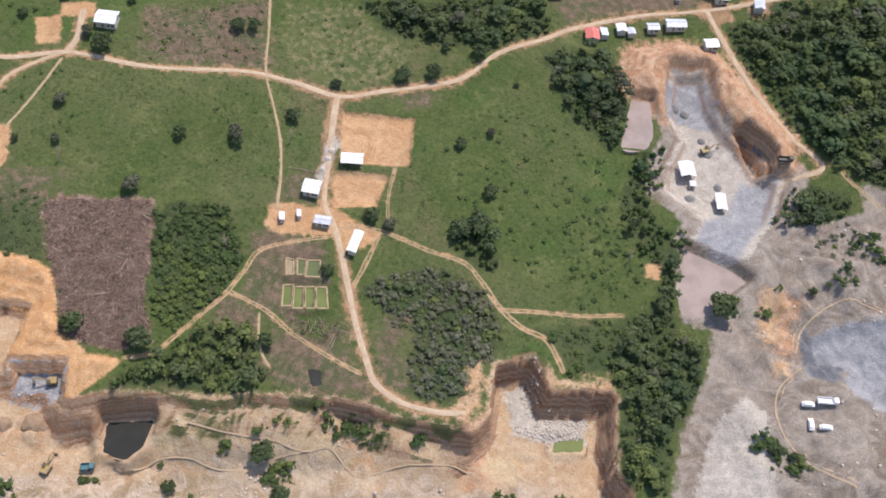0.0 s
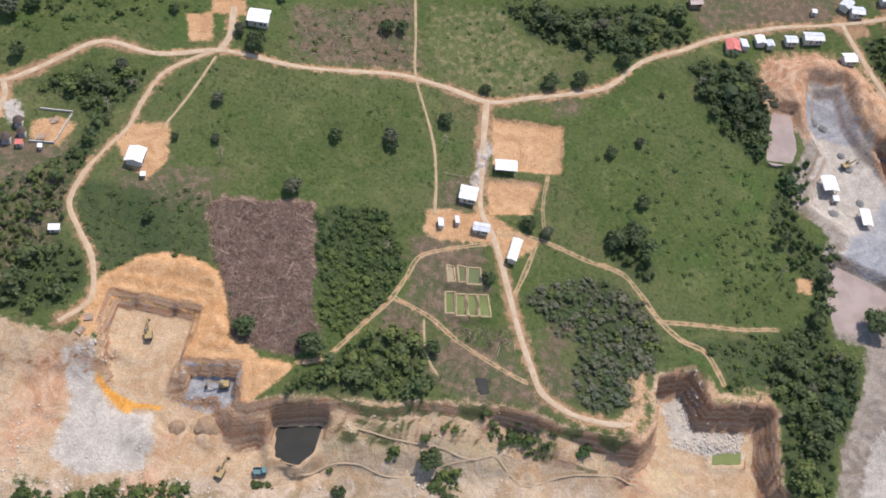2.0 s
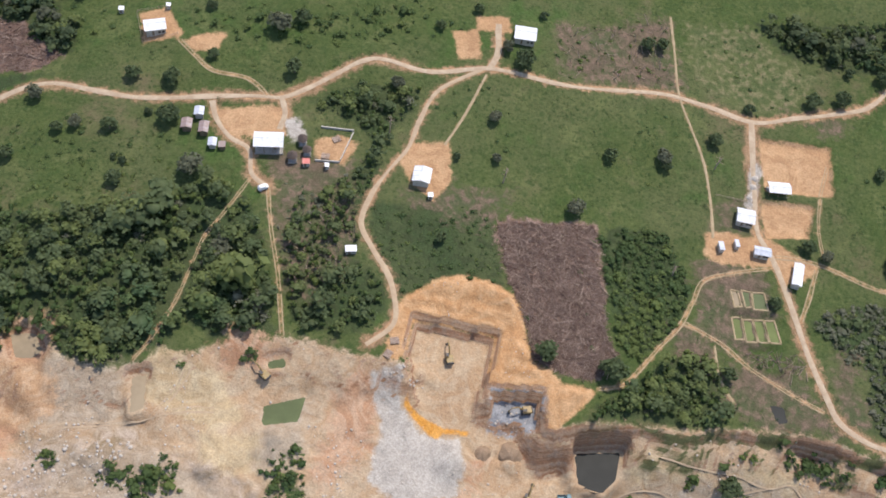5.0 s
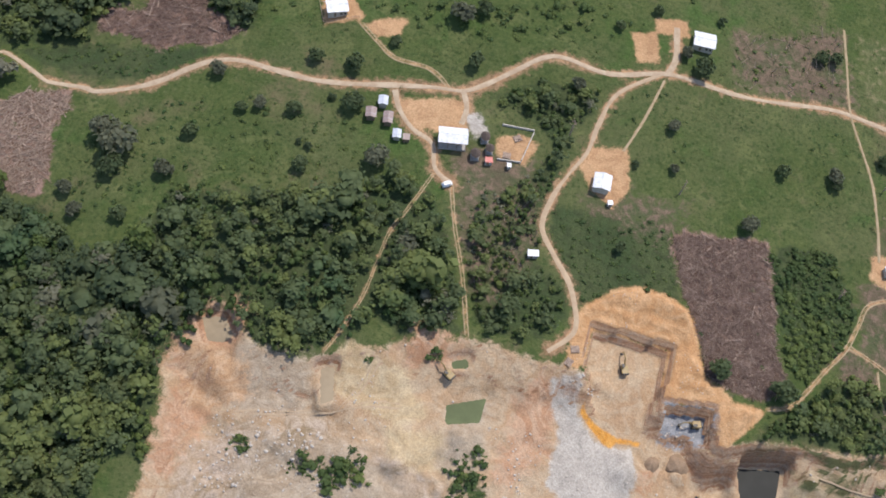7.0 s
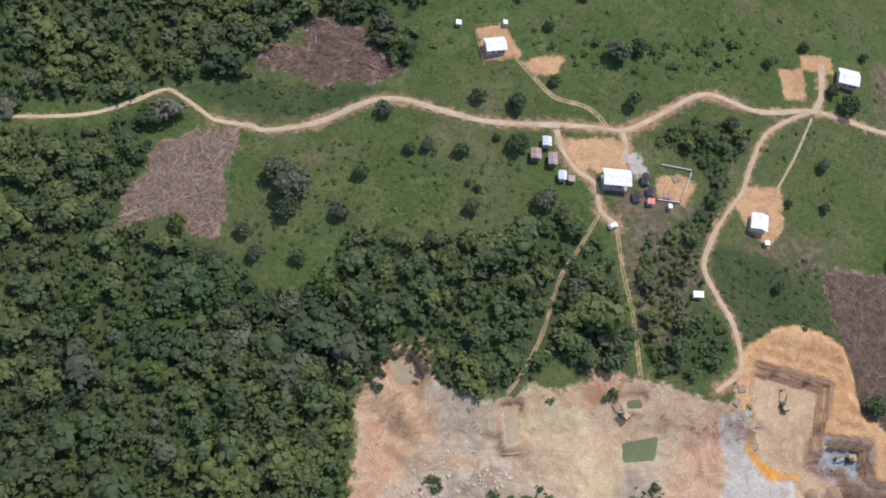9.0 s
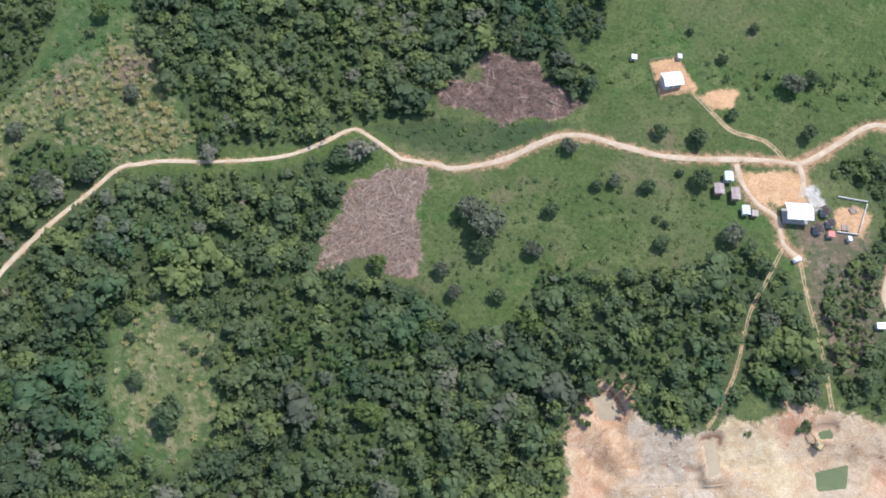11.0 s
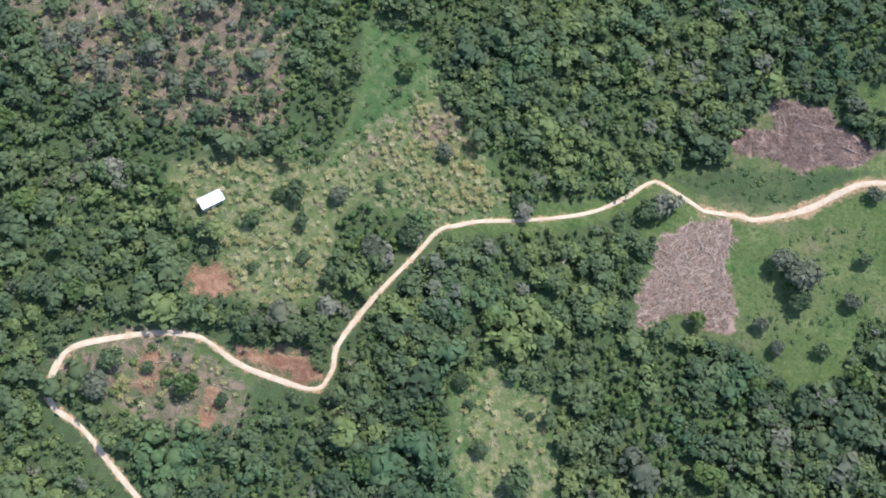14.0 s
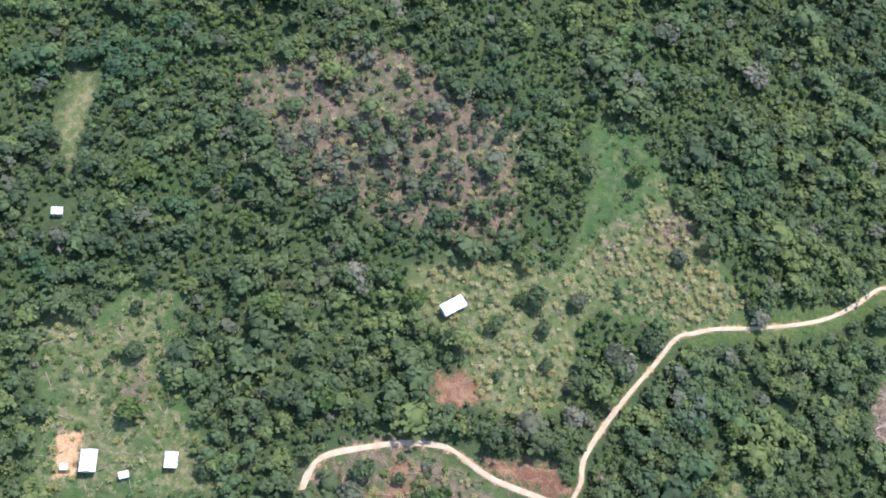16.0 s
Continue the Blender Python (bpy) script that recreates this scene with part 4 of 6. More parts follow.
def ribbon(name, width, line, material, label, lift=0.16, rut=False):
    """A road laid on the land, its edges a little uneven."""
    width *= 0.86
    p = smooth_line(line, 1.6)
    t = np.gradient(p, axis=0)
    t /= np.linalg.norm(t, axis=1, keepdims=True) + 1e-9
    side = np.stack([-t[:, 1], t[:, 0]], -1)
    across = np.array([-0.5, -0.25, 0, 0.25, 0.5])
    wob = 1 + 0.55 * fbm(p[:, 0], p[:, 1], 9) + 0.2 * fbm(p[:, 0], p[:, 1], 30)
    v = p[:, None] + side[:, None] * (across[None, :, None] * (width * wob)[:, None, None])
    z = land(v[..., 0].ravel(), v[..., 1].ravel()).reshape(v.shape[:2])
    z = 0.5 * z + 0.5 * z.mean(1, keepdims=True) + lift - 0.12 * (np.abs(across) == 0.5) - 0.05 * (np.abs(across) == 0.25)
    verts = np.concatenate([v, z[..., None]], -1).reshape(-1, 3)
    i = np.arange(len(verts)).reshape(len(p), 5)
    cols = [0, 1, 2, 3] if not rut else [0, 3]
    faces = np.concatenate([np.stack([i[:-1, c], i[1:, c], i[1:, c + 1], i[:-1, c + 1]], -1) for c in cols])[:, ::-1]
    me = fast_mesh(name, verts, faces, material)
    tagged(new(name, me), label, "road", kind="structure")


# ---- woods: outline, metres between trees, crown radius from and to, kind ----
FORESTS = [
    ([(6.4, 104), (15.2, 108), (37.6, 111.2), (46.4, 89.6), (46.4, 81.6), (41.6, 65.6), (34.4, 69.6), (21.6, 76.8), (12.8, 92)], 4, 1.8, 3.7, "tree"),
    ([(51.2, 63.2), (62.4, 73.6), (63.2, 57.6), (57.6, 43.2), (65.6, 34.4), (76.8, 34.4), (74.4, 19.2), (69.6, 8), (64.8, 12), (52.8, 28.8), (47.2, 40.8)], 4.8, 1.4, 3.4, "tree"),
    ([(62.4, -2.4), (69.6, 12.8), (72.8, -5.6), (84, -12.8), (84, -30.4), (76, -48), (73.6, -71.2), (60.8, -70.4), (57.6, -60.8), (55.2, -38.4), (49.6, -28), (56, -11.2)], 4, 1.6, 3.5, "tree"),
    ([(84, 137.6), (93.6, 145.6), (100, 165.6), (180, 176), (172.8, 44), (137.6, 67.2), (127.2, 74.4), (114.4, 86.4), (103.2, 107.2), (90.4, 124)], 4.2, 1.9, 3.8, "tree"),
    ([(109.6, 56.8), (120, 62.4), (134.4, 58.4), (136.8, 48), (120.8, 37.6), (106.4, 35.2)], 4, 1.6, 3.4, "tree"),
    ([(-73.6, 112.8), (2.4, 132.8), (9.6, 113.6), (0.8, 107.2), (-14.4, 100), (-32, 98.4), (-48.8, 100), (-60.8, 100)], 4.3, 1.6, 3.5, "tree"),
    ([(-119.2, -77.6), (-114.4, -69.6), (-101.6, -57.6), (-92.8, -46.4), (-82.4, -39.2), (-72.8, -48), (-68, -57.6), (-72.8, -64.8), (-88.8, -69.6), (-107.2, -72.8), (-116.8, -77.6)], 3.7, 1.6, 3.5, "tree"),
    ([(-14.4, 14.4), (-6.4, 20), (1.6, 12.8), (3.2, -0.8), (-4.8, -1.6), (-12.8, 4.8)], 4.3, 1.6, 3.2, "tree"),
    ([(-48, -61.6), (-36.8, -61.6), (-36, -68), (-41.6, -71.2)], 3.2, 1.2, 2.4, "tree"),
    ([(-390.4, -78.4), (-381.6, -71.2), (-370.4, -75.2), (-356, -88.8), (-342.4, -76.8), (-336.8, -55.2), (-318.4, -50.4), (-288, -41.6), (-273.6, -35.2), (-264.8, -24.8), (-248, -31.2), (-239.2, -46.4), (-228, -72.8), (-223.2, -76), (-245.6, -83.2), (-256, -77.6), (-260, -89.6), (-268.8, -94.4), (-278.4, -101.6), (-291.2, -97.6), (-302.4, -89.6), (-311.2, -95.2), (-308, -105.6), (-316.8, -113.6), (-312.8, -130.4), (-309.6, -144), (-324, -148.8), (-319.2, -162.4), (-344.8, -168.8)], 4.5, 2.1, 4.5, "tree"),
    ([(-240, 15.2), (-224, 28.8), (-202.4, 31.2), (-200.8, 24.8), (-211.2, 3.2), (-219.2, 9.6), (-228.8, 13.6)], 4.3, 1.4, 3, "tree"),
    ([(-365.6, 28), (-337.6, 34.4), (-332.8, 16), (-343.2, 13.6)], 4.3, 1.9, 3.8, "tree"),
    ([(-514.4, -118.4), (-504.8, -94.4), (-495.2, -77.6), (-484, -63.2), (-458.4, -52.8), (-440, -43.2), (-424.8, -32), (-417.6, -44), (-416.8, -75.2), (-400, -76), (-379.2, -72), (-362.4, -86.4), (-348, -80.8), (-339.2, -80), (-324, -112.8), (-318.4, -135.2), (-344, -208), (-514.4, -208)], 4.5, 1.9, 4.3, "tree"),
    ([(-512, 3.2), (-448, 48), (-337.6, 72), (-336, 45.6), (-351.2, 42.4), (-335.2, 22.4), (-333.6, 15.2), (-355.2, 20.8), (-359.2, 30.4), (-379.2, 28), (-392.8, 8.8), (-392, -1.6), (-418.4, -13.6), (-426.4, -23.2), (-446.4, -36), (-465.6, -44), (-480.8, -37.6), (-494.4, -21.6)], 4.5, 2.1, 4.3, "tree"),
    ([(-448, 48), (-337.6, 72), (-304, 88), (-240, 200), (-560, 200)], 4.8, 2.2, 4.3, "tree"),
    ([(-792, -209.6), (-480, -209.6), (-480, -72), (-512, -48), (-480, -16), (-448, 48), (-560, 209.6), (-792, 209.6)], 4.6, 1.8, 4.2, "tree"),
    ([(-236, -29.6), (-224, -20.8), (-213.6, -4.8), (-212, 5.6), (-204.8, -13.6), (-209.6, -27.2), (-208, -42.4), (-196, -48.8), (-192, -58.4), (-199.2, -68.8), (-213.6, -72.8), (-222.4, -69.6), (-228, -53.6)], 5, 1.4, 3.4, "tree"),
    ([(-124.8, -8.8), (-118.4, -1.6), (-100.8, 2.4), (-94.4, -8), (-88, -20), (-92, -35.2), (-103.2, -49.6), (-110.4, -49.6), (-120, -27.2)], 2.3, 1.2, 2.6, "shrub"),
    ([(15.2, -21.6), (52, -9.6), (62.4, -4), (56, -11.2), (49.6, -30.4), (36, -33.6), (29.6, -24.8)], 2.9, 0.8, 2.1, "shrub"),
    ([(-44, -19.2), (-27.2, -7.2), (-12.8, -4.8), (-0.8, -11.2), (8.8, -22.4), (8.8, -36), (0, -40.8), (3.2, -50.4), (-7.2, -56.8), (-20, -55.2), (-21.6, -43.2), (-20.8, -32), (-29.6, -29.6)], 2.4, 1.1, 2.8, "grey"),
    ([(-28, 52), (4, 84), (28, 66), (45.6, 53.6), (64, 26.4), (61.6, 1.6), (30.4, -8), (12, -0.8), (-18, 24)], 5.2, 0.4, 1.5, "shrub"),
    ([(22, 30), (45.6, 48), (62, 24), (60, 2), (36, -4), (26, 12)], 4.2, 0.6, 1.8, "shrub"),
    ([(-71.2, -36.8), (-45.6, -30.4), (-40.8, -40.8), (-54.4, -44), (-69.6, -40.8)], 3.4, 0.6, 1.8, "shrub"),
    ([(-207.2, -19.2), (-164, -11.2), (-155.2, -38.4), (-175.2, -43.2), (-188.8, -52.8), (-198.4, -42.4), (-205.6, -30.4)], 3.1, 0.6, 1.4, "shrub"),
    ([(-415.2, -15.2), (-391.2, -4), (-363.2, 2.4), (-336, 6.4), (-344, 3.2), (-360.8, -10.4), (-374.4, -16), (-388.8, -17.6), (-404.8, -17.6)], 2.9, 0.6, 1.6, "shrub"),
    ([(-298.4, 39.2), (-244.8, 56), (-211.2, 72), (-208.8, 58.4), (-230.4, 48), (-248.8, 38.4), (-268.8, 36), (-278.4, 38.4)], 4.8, 1, 2.7, "shrub"),
    ([(-217.6, -120.8), (-210.4, -118.4), (-203.2, -137.6), (-212, -140)], 3.2, 1, 2.4, "shrub"),
    ([(-187.2, -123.2), (-163.2, -117.6), (-150.4, -111.2), (-138.4, -121.6), (-184, -132.8)], 4, 1, 2.6, "shrub"),
    *((p, 2.2, 0.8, 2.8, "shrub") for p in SCRUB + QUARRY_BUSHES),
    (BRUSH_EAST, 3.2, 0.6, 2.0, "grey"),
    (WEST_YARD, 4.2, 0.5, 1.8, "grey"),
    ([(-378, -34), (-345, -14), (-318, -8), (-282, -14), (-274, -30), (-300, -45), (-345, -60), (-370, -75)], 4.0, 0.4, 1.5, "shrub"),
    ([(-200, 30), (-178, 44), (-160, 46), (-164, 12), (-184, 14)], 5.0, 0.4, 1.4, "shrub"),
    ([(-90, 60), (-60, 58), (-80, 30), (-110, 20), (-130, 50)], 7.0, 0.3, 1.1, "shrub"),
    (PURPLE, 13.0, 0.5, 1.8, "shrub"),
    (LOG_FIELD, 12.0, 0.5, 1.6, "shrub"),
    (DRY[0], 5.5, 0.3, 1.2, "shrub"),
    (OPEN_NORTH, 3.6, 0.4, 1.6, "shrub"),
    (HOMESTEAD, 3.4, 0.5, 2.0, "shrub"),
    (OPEN_BEND, 4.4, 0.5, 2.4, "shrub"),
    (CLEARING, 5.5, 0.3, 1.1, "shrub"),
    (DRY_HUT, 3.8, 0.35, 1.6, "shrub"),
    (DRY[3], 3.8, 0.5, 1.8, "shrub"),
    (DRY[1], 5.0, 0.4, 1.5, "shrub"),
    ([(-480, 72), (-336, 48), (-240, 72), (-160, 104), (-192, 48), (-240, 36), (-336, 17.6)], 7.6, 0.6, 1.8, "shrub"),
]
OPEN = [DRY_HUT, OPEN_NORTH, OPEN_ROAD, CLEARING, OPEN_BEND, HOMESTEAD, LOG_FIELD, SLASH, TRAIL_NW]
BARE = [QUARRY, PIT_UPPER, PIT_LOWER, NE_PIT, SAND_EAST, *PADS, *YARDS, *RED_EARTH, LOG_FIELD, SLASH, PURPLE, SPOIL, *HAMLET_LOTS]


def crown_template(rng, lobes=8, cards=8, flat=0.62, core=True):
    """A crown of radius 1 with its foot at 0: a broken dome of uneven leaf clumps over a few dark cores."""
    ico = bmesh.new()
    bmesh.ops.create_icosphere(ico, subdivisions=1, radius=1.0)
    iv, fi = np.array([v.co[:] for v in ico.verts]), np.array([[v.index for v in f.verts] for f in ico.faces])
    ico.free()
    verts, faces, count = [], [], 0
    stretch = rng.uniform(0.8, 1.2)
    for n in range(lobes):
        turn, out = 2.4 * n + rng.uniform(-0.6, 0.6), (0.0 if n == 0 else rng.uniform(0.3, 0.8))
        c = np.array([stretch * out * math.cos(turn), out * math.sin(turn) / stretch, flat * (1.05 - 0.7 * out**1.5) + rng.uniform(-0.16, 0.10)])
        r = rng.uniform(0.22, 0.46) * (1.25 if n == 0 else 1.0)
        if core and (n % 2 == 0 or lobes < 3):
            v = iv * (r * rng.uniform(0.55, 1.0, (len(iv), 1))) * (1.25, 1.25, 0.6) + c - (0, 0, 0.12 * r)
            verts.append(v), faces.append(fi + count)
            count += len(v)
        for _ in range(cards):
            d = rng.normal(size=3)
            d[2] = abs(d[2]) * 0.9 - 0.1
            d /= np.linalg.norm(d)
            up = d * 0.7 + (0, 0, 0.55) + rng.normal(size=3) * 0.3
            up /= np.linalg.norm(up)
            a = np.cross(up, rng.normal(size=3))
            a /= np.linalg.norm(a)
            b, s = np.cross(up, a), r * rng.uniform(0.30, 0.62)
            m = c + d * r * rng.uniform(0.6, 1.25) * (1.1, 1.1, 0.6)
            tip = up * s * rng.uniform(-0.45, 0.1)
            v = np.array([m - a * s + tip, m - b * s * rng.uniform(0.5, 0.9), m + a * s * rng.uniform(0.7, 1.1) + tip, m + b * s * rng.uniform(0.5, 0.9)])
            verts.append(v), faces.append(np.array([[0, 1, 2], [0, 2, 3]]) + count)
            count += 4
    return np.concatenate(verts), np.concatenate(faces)


def joined(name, template, spots, material, label, category):
    """Many plants in one mesh. spots: x, y, z, radius, height, turn, tint."""
    vs, fs, ts, count = [], [], [], 0
    for n, (x, y, z, r, h, turn, tint) in enumerate(spots):
        tv, tf = template[n % len(template)]
        c, s = math.cos(turn), math.sin(turn)
        v = np.stack([x + r * (tv[:, 0] * c - tv[:, 1] * s), y + r * (tv[:, 0] * s + tv[:, 1] * c), z + h * tv[:, 2]], -1)
        vs.append(v), fs.append(tf + count), ts.append(np.full(len(tv), tint))
        count += len(tv)
    if vs:
        me = fast_mesh(name, np.concatenate(vs), np.concatenate(fs), material, np.concatenate(ts))
        tagged(new(name, me), label, category, kind="stuff")


def planted(x, y):
    """The woods are planted over the valley and the slopes that face it."""
    return (y > -190) & (y < np.maximum(8 + 0.363 * (x + 756), 0)) & (y < 178)


def plant_woods():
    rng = np.random.default_rng(11)
    tall = [crown_template(rng, 7 + k % 3, 8, 0.5 + 0.05 * (k % 5)) for k in range(14)]
    low = [crown_template(rng, 4, 8, 0.7) for k in range(8)]
    bushes = [crown_template(rng, 1, 9, 0.5) for k in range(6)]
    for poly, gap, r0, r1, kind in FORESTS:
        p = np.array(poly, float)
        gx, gy = np.meshgrid(np.arange(p[:, 0].min(), p[:, 0].max(), gap), np.arange(p[:, 1].min(), p[:, 1].max(), gap))
        x = gx.ravel() + rng.uniform(-0.48, 0.48, gx.size) * gap
        y = gy.ravel() + rng.uniform(-0.48, 0.48, gx.size) * gap
        keep = (inside(x, y, poly) + (3.0 if kind == "tree" or r1 > 2 else 9.0) * fbm(x, y, 15) > 0.3) & planted(x, y)
        r = r0 * 0.8 + (1.12 * r1 - 0.8 * r0) * rng.random(len(x)) ** (2.2 if kind == "tree" else 1.6)
        if kind == "tree":
            for o in OPEN:
                keep &= (inside(x, y, o) + 7.0 * fbm(x, y, 16) < -0.5) | ((rng.random(len(x)) < 0.05) & (r < 2.6))
            keep &= (fbm(x, y, 34) > -0.16) | (rng.random(len(x)) < 0.45)
            burnt = inside(x, y, BURNT) > 0
            keep &= ~burnt | (rng.random(len(x)) < 0.70 + 1.1 * np.clip(fbm(x, y, 16), -0.3, 0.4))
            r = np.where(burnt, r * 0.85, r)
            r = np.where(rng.random(len(x)) < 0.13, r * 1.6, r)
        for o in [b for b in BARE if b is not poly] if poly not in SCRUB + QUARRY_BUSHES and poly is not BRUSH_EAST else []:
            keep &= inside(x, y, o) < -0.4 * r
        for name, width, line in ROADS:
            path, clear = smooth_line(line, 6.0), width * 0.5 + (0.75 if name in ("road", "lane") else 0.4) * r
            keep &= (along(x, y, path) > clear) & ((along(x, y + 0.9 * r, path) > clear) | (name not in ("road", "lane")))
        for hx, hy in HOUSE_SPOTS:
            keep &= np.hypot(x - hx, y - hy) > 6.5 + 0.5 * r
        x, y, r = x[keep], y[keep], r[keep]
        z = land(x, y)
        tint = np.clip(0.9 * fbm(x, y, 45) + 0.05 + 0.85 * rng.random(len(x)) + (rng.random(len(x)) < 0.09), 0, 1)
        h = r * rng.uniform(0.7, 1.2, len(x)) * (1.0 if kind == "tree" else 0.8 if r1 > 2 else 0.5)
        lift = (0.3 * h + rng.uniform(0, 3, len(x)) * (r > 2.4)) if kind == "tree" else 0 * h - 0.1
        spots = np.stack([x, y, z + lift, r * 1.12, h, rng.uniform(0, 6.3, len(x)), tint], -1)
        if kind == "tree":
            u, v = np.meshgrid(np.arange(p[:, 0].min(), p[:, 0].max(), 3.0), np.arange(p[:, 1].min(), p[:, 1].max(), 3.0))
            u, v = u.ravel() + rng.uniform(-1.6, 1.6, u.size), v.ravel() + rng.uniform(-1.6, 1.6, u.size)
            ok = (inside(u, v, poly) + 3.0 * fbm(u, v, 15) > 0) & planted(u, v)
            for o in OPEN + BARE:
                ok &= inside(u, v, o) < -0.8
            ok &= (inside(u, v, BURNT) + 6 * fbm(u, v, 20) < 0) | (rng.random(len(u)) < 0.3)
            for name, width, line in ROADS:
                path = smooth_line(line, 6.0)
                ok &= (along(u, v, path) > width * 0.5 + 1.5) & (along(u, v + 1.6, path) > width * 0.5 + 1.2)
            for hx, hy in HOUSE_SPOTS:
                ok &= np.hypot(u - hx, v - hy) > 5.0
            u, v = u[ok], v[ok]
            k = len(u)
            low_wood = fbm(u, v, 34) < -0.13
            rr = rng.uniform(1.2, 2.4, k) * (1 + 0.35 * low_wood)
            under = np.stack([u, v, land(u, v) - 0.1, rr, rr * rng.uniform(0.9, 1.8, k), rng.uniform(0, 6.3, k), np.clip(0.5 * rng.random(k) + 0.6 * fbm(u, v, 40) + 0.3 + 0.2 * low_wood, 0, 1)], -1)
            joined("undergrowth", bushes, under, M_SHRUB, "dense green undergrowth between the forest trees", "undergrowth")
            grey = rng.random(len(x)) < np.where(inside(x, y, BURNT) > 0, 0.45, 0.06)
            joined("forest", tall, spots[~grey], M_LEAF, "dense dark green tropical forest canopy on sloping ground", "forest")
            joined("grey_trees", tall, spots[grey], M_LEAF_DRY, "pale grey-green crowns among the dark forest", "trees")
        elif kind == "grey":
            pick = rng.random(len(x)) < 0.78
            joined("thicket", low, spots[pick], M_LEAF_DRY, "grey-green regrowth thicket beside the dirt track", "shrubs")
            joined("thicket", low, spots[~pick], M_LEAF, "dark green regrowth thicket beside the dirt track", "shrubs")
        else:
            joined("thicket", low, spots, M_SHRUB, "bright green shrubs and young regrowth on open ground", "shrubs")


def scatter_weeds():
    """Low weeds and tufts over the pastures."""
    rng = np.random.default_rng(5)
    tuft = []
    for k in range(4):
        v, f = crown_template(rng, 2, 6, 0.6, False)
        tuft.append((v, f))
    x, y = rng.uniform(-512, 96, 42000), rng.uniform(-80, 152, 42000)
    keep = 0.7 * fbm(x, y, 45) + 0.5 * fbm(x, y, 14) > rng.uniform(-0.3, 0.55, len(x))
    for o in BARE:
        keep &= inside(x, y, o) < -0.5
    for name, width, line in ROADS:
        keep &= along(x, y, smooth_line(line, 6.0)) > width * 0.5 + 0.6
    for poly, gap, r0, r1, kind in FORESTS:
        if kind == "tree":
            keep &= inside(x, y, poly) < 1
    for hx, hy in HOUSE_SPOTS:
        keep &= np.hypot(x - hx, y - hy) > 7
    x, y = x[keep], y[keep]
    r = rng.uniform(0.35, 0.95, len(x)) * (1 + (rng.random(len(x)) < 0.06) * 1.2)
    spots = np.stack([x, y, land(x, y) - 0.08, r, r * rng.uniform(0.4, 0.9, len(x)), rng.uniform(0, 6, len(x)), rng.random(len(x)) ** 1.5], -1)
    joined("weeds", tuft, spots, M_SHRUB, "scattered low weeds and tufts in the pasture", "weeds")


# ---- single trees: x, y, crown radius ----
FIELD_TREES = [
    [(-19.2, 51.2, 4), (-164.8, 54.4, 6.4), (-172.8, 59.2, 4), (-135.2, -1.6, 5.6), (-118.4, 81.6, 4), (-112, 84, 4.8), (-125.6, 26.4, 4), (-105.6, 32, 3.2), (-104, 28.8, 3.2), (-6.4, 16, 5.6), (-12.8, 11.2, 4.8), (-4, 32, 3.2), (-8, 59.2, 2.4), (-57.6, -16, 4), (-46.4, 10.4, 4.8), (-73.6, 66.4, 3.2), (-36, 81.6, 4.8), (-48, 77.6, 4), (-86.4, 46.4, 3.2), (-171.2, 25.6, 2.4), (-181.6, 6.4, 3.2)],
    [(89.6, 1.6, 6.4), (-64.8, -81.6, 4.8), (-93.6, -98.4, 3.2), (-56, -93.6, 4), (121.6, 12.8, 4), (110.4, -48.8, 4), (116.8, -50.4, 4), (-136.8, -59.2, 6.4), (-112.8, -59.2, 5.6), (-39.2, 8, 2.4), (-72, -47.2, 3.2), (-33.6, 96.8, 4.8), (-19.2, 96.8, 4.8), (-1.6, 84.8, 2.4), (-167.2, 9.6, 2.4), (-200, 62.4, 3.2), (-287.2, -4.8, 5.6), (-248.8, 26.4, 4), (-293.6, 12, 4.8), (-180, -28, 2.4), (-209.6, 30.4, 4), (-220, 20.8, 4)],
    [(-361.6, -44, 7.2), (-360.8, -52, 6.4), (-342.4, -48.8, 4.8), (-291.2, 11.2, 4), (-306.4, 10.4, 4.8), (-296.8, -25.6, 3.2), (-306.4, -13.6, 3.2), (-366.4, -71.2, 4), (-319.2, -14.4, 2.4), (-296.8, -34.4, 3.2), (-272, -24.8, 4.8), (-259.2, 44, 4.8), (-252, 49.6, 4.8), (-187.2, 74.4, 3.2), (-161.6, 80, 4), (-324.8, -17.6, 2.4), (-280, 25.6, 2.4), (-368.8, -39.2, 5.6), (-350.4, -68.8, 4.8), (-300.8, -24.8, 2.4), (-339.2, -31.2, 3.2), (-295.2, -4, 3.2), (-302.4, 57.6, 3.2)],
    [(-277.6, 66.4, 3.2), (-288, 48, 4.8), (-420, -31.2, 5.6), (-468.8, -45.6, 4), (-448.8, -141.6, 7.2), (-469.6, -120, 4), (-463.2, -133.6, 3.2), (-448, -117.6, 3.2), (-474.4, -113.6, 4), (-338.4, -4.8, 3.2), (-372.8, -64, 4), (-544.8, -67.2, 4.8), (-518.4, -56, 4), (-531.2, -64, 3.2), (-499.2, -36, 3.2), (-550.4, -69.6, 3.2), (-540.8, -76.8, 3.2), (-556.8, -81.6, 3.2), (-552, -96.8, 2.4), (-536.8, -88, 2.4), (-514.4, -80, 7.2), (-504, -70.4, 6.4), (-585.6, -138.4, 4.8), (-586.4, -148, 4.8), (-573.6, -137.6, 3.2), (-548, -141.6, 4.8), (-672.8, -106.4, 4.8), (-644, -110.4, 5.6), (-632.8, -151.2, 3.2), (-667.2, -120.8, 4)],
]


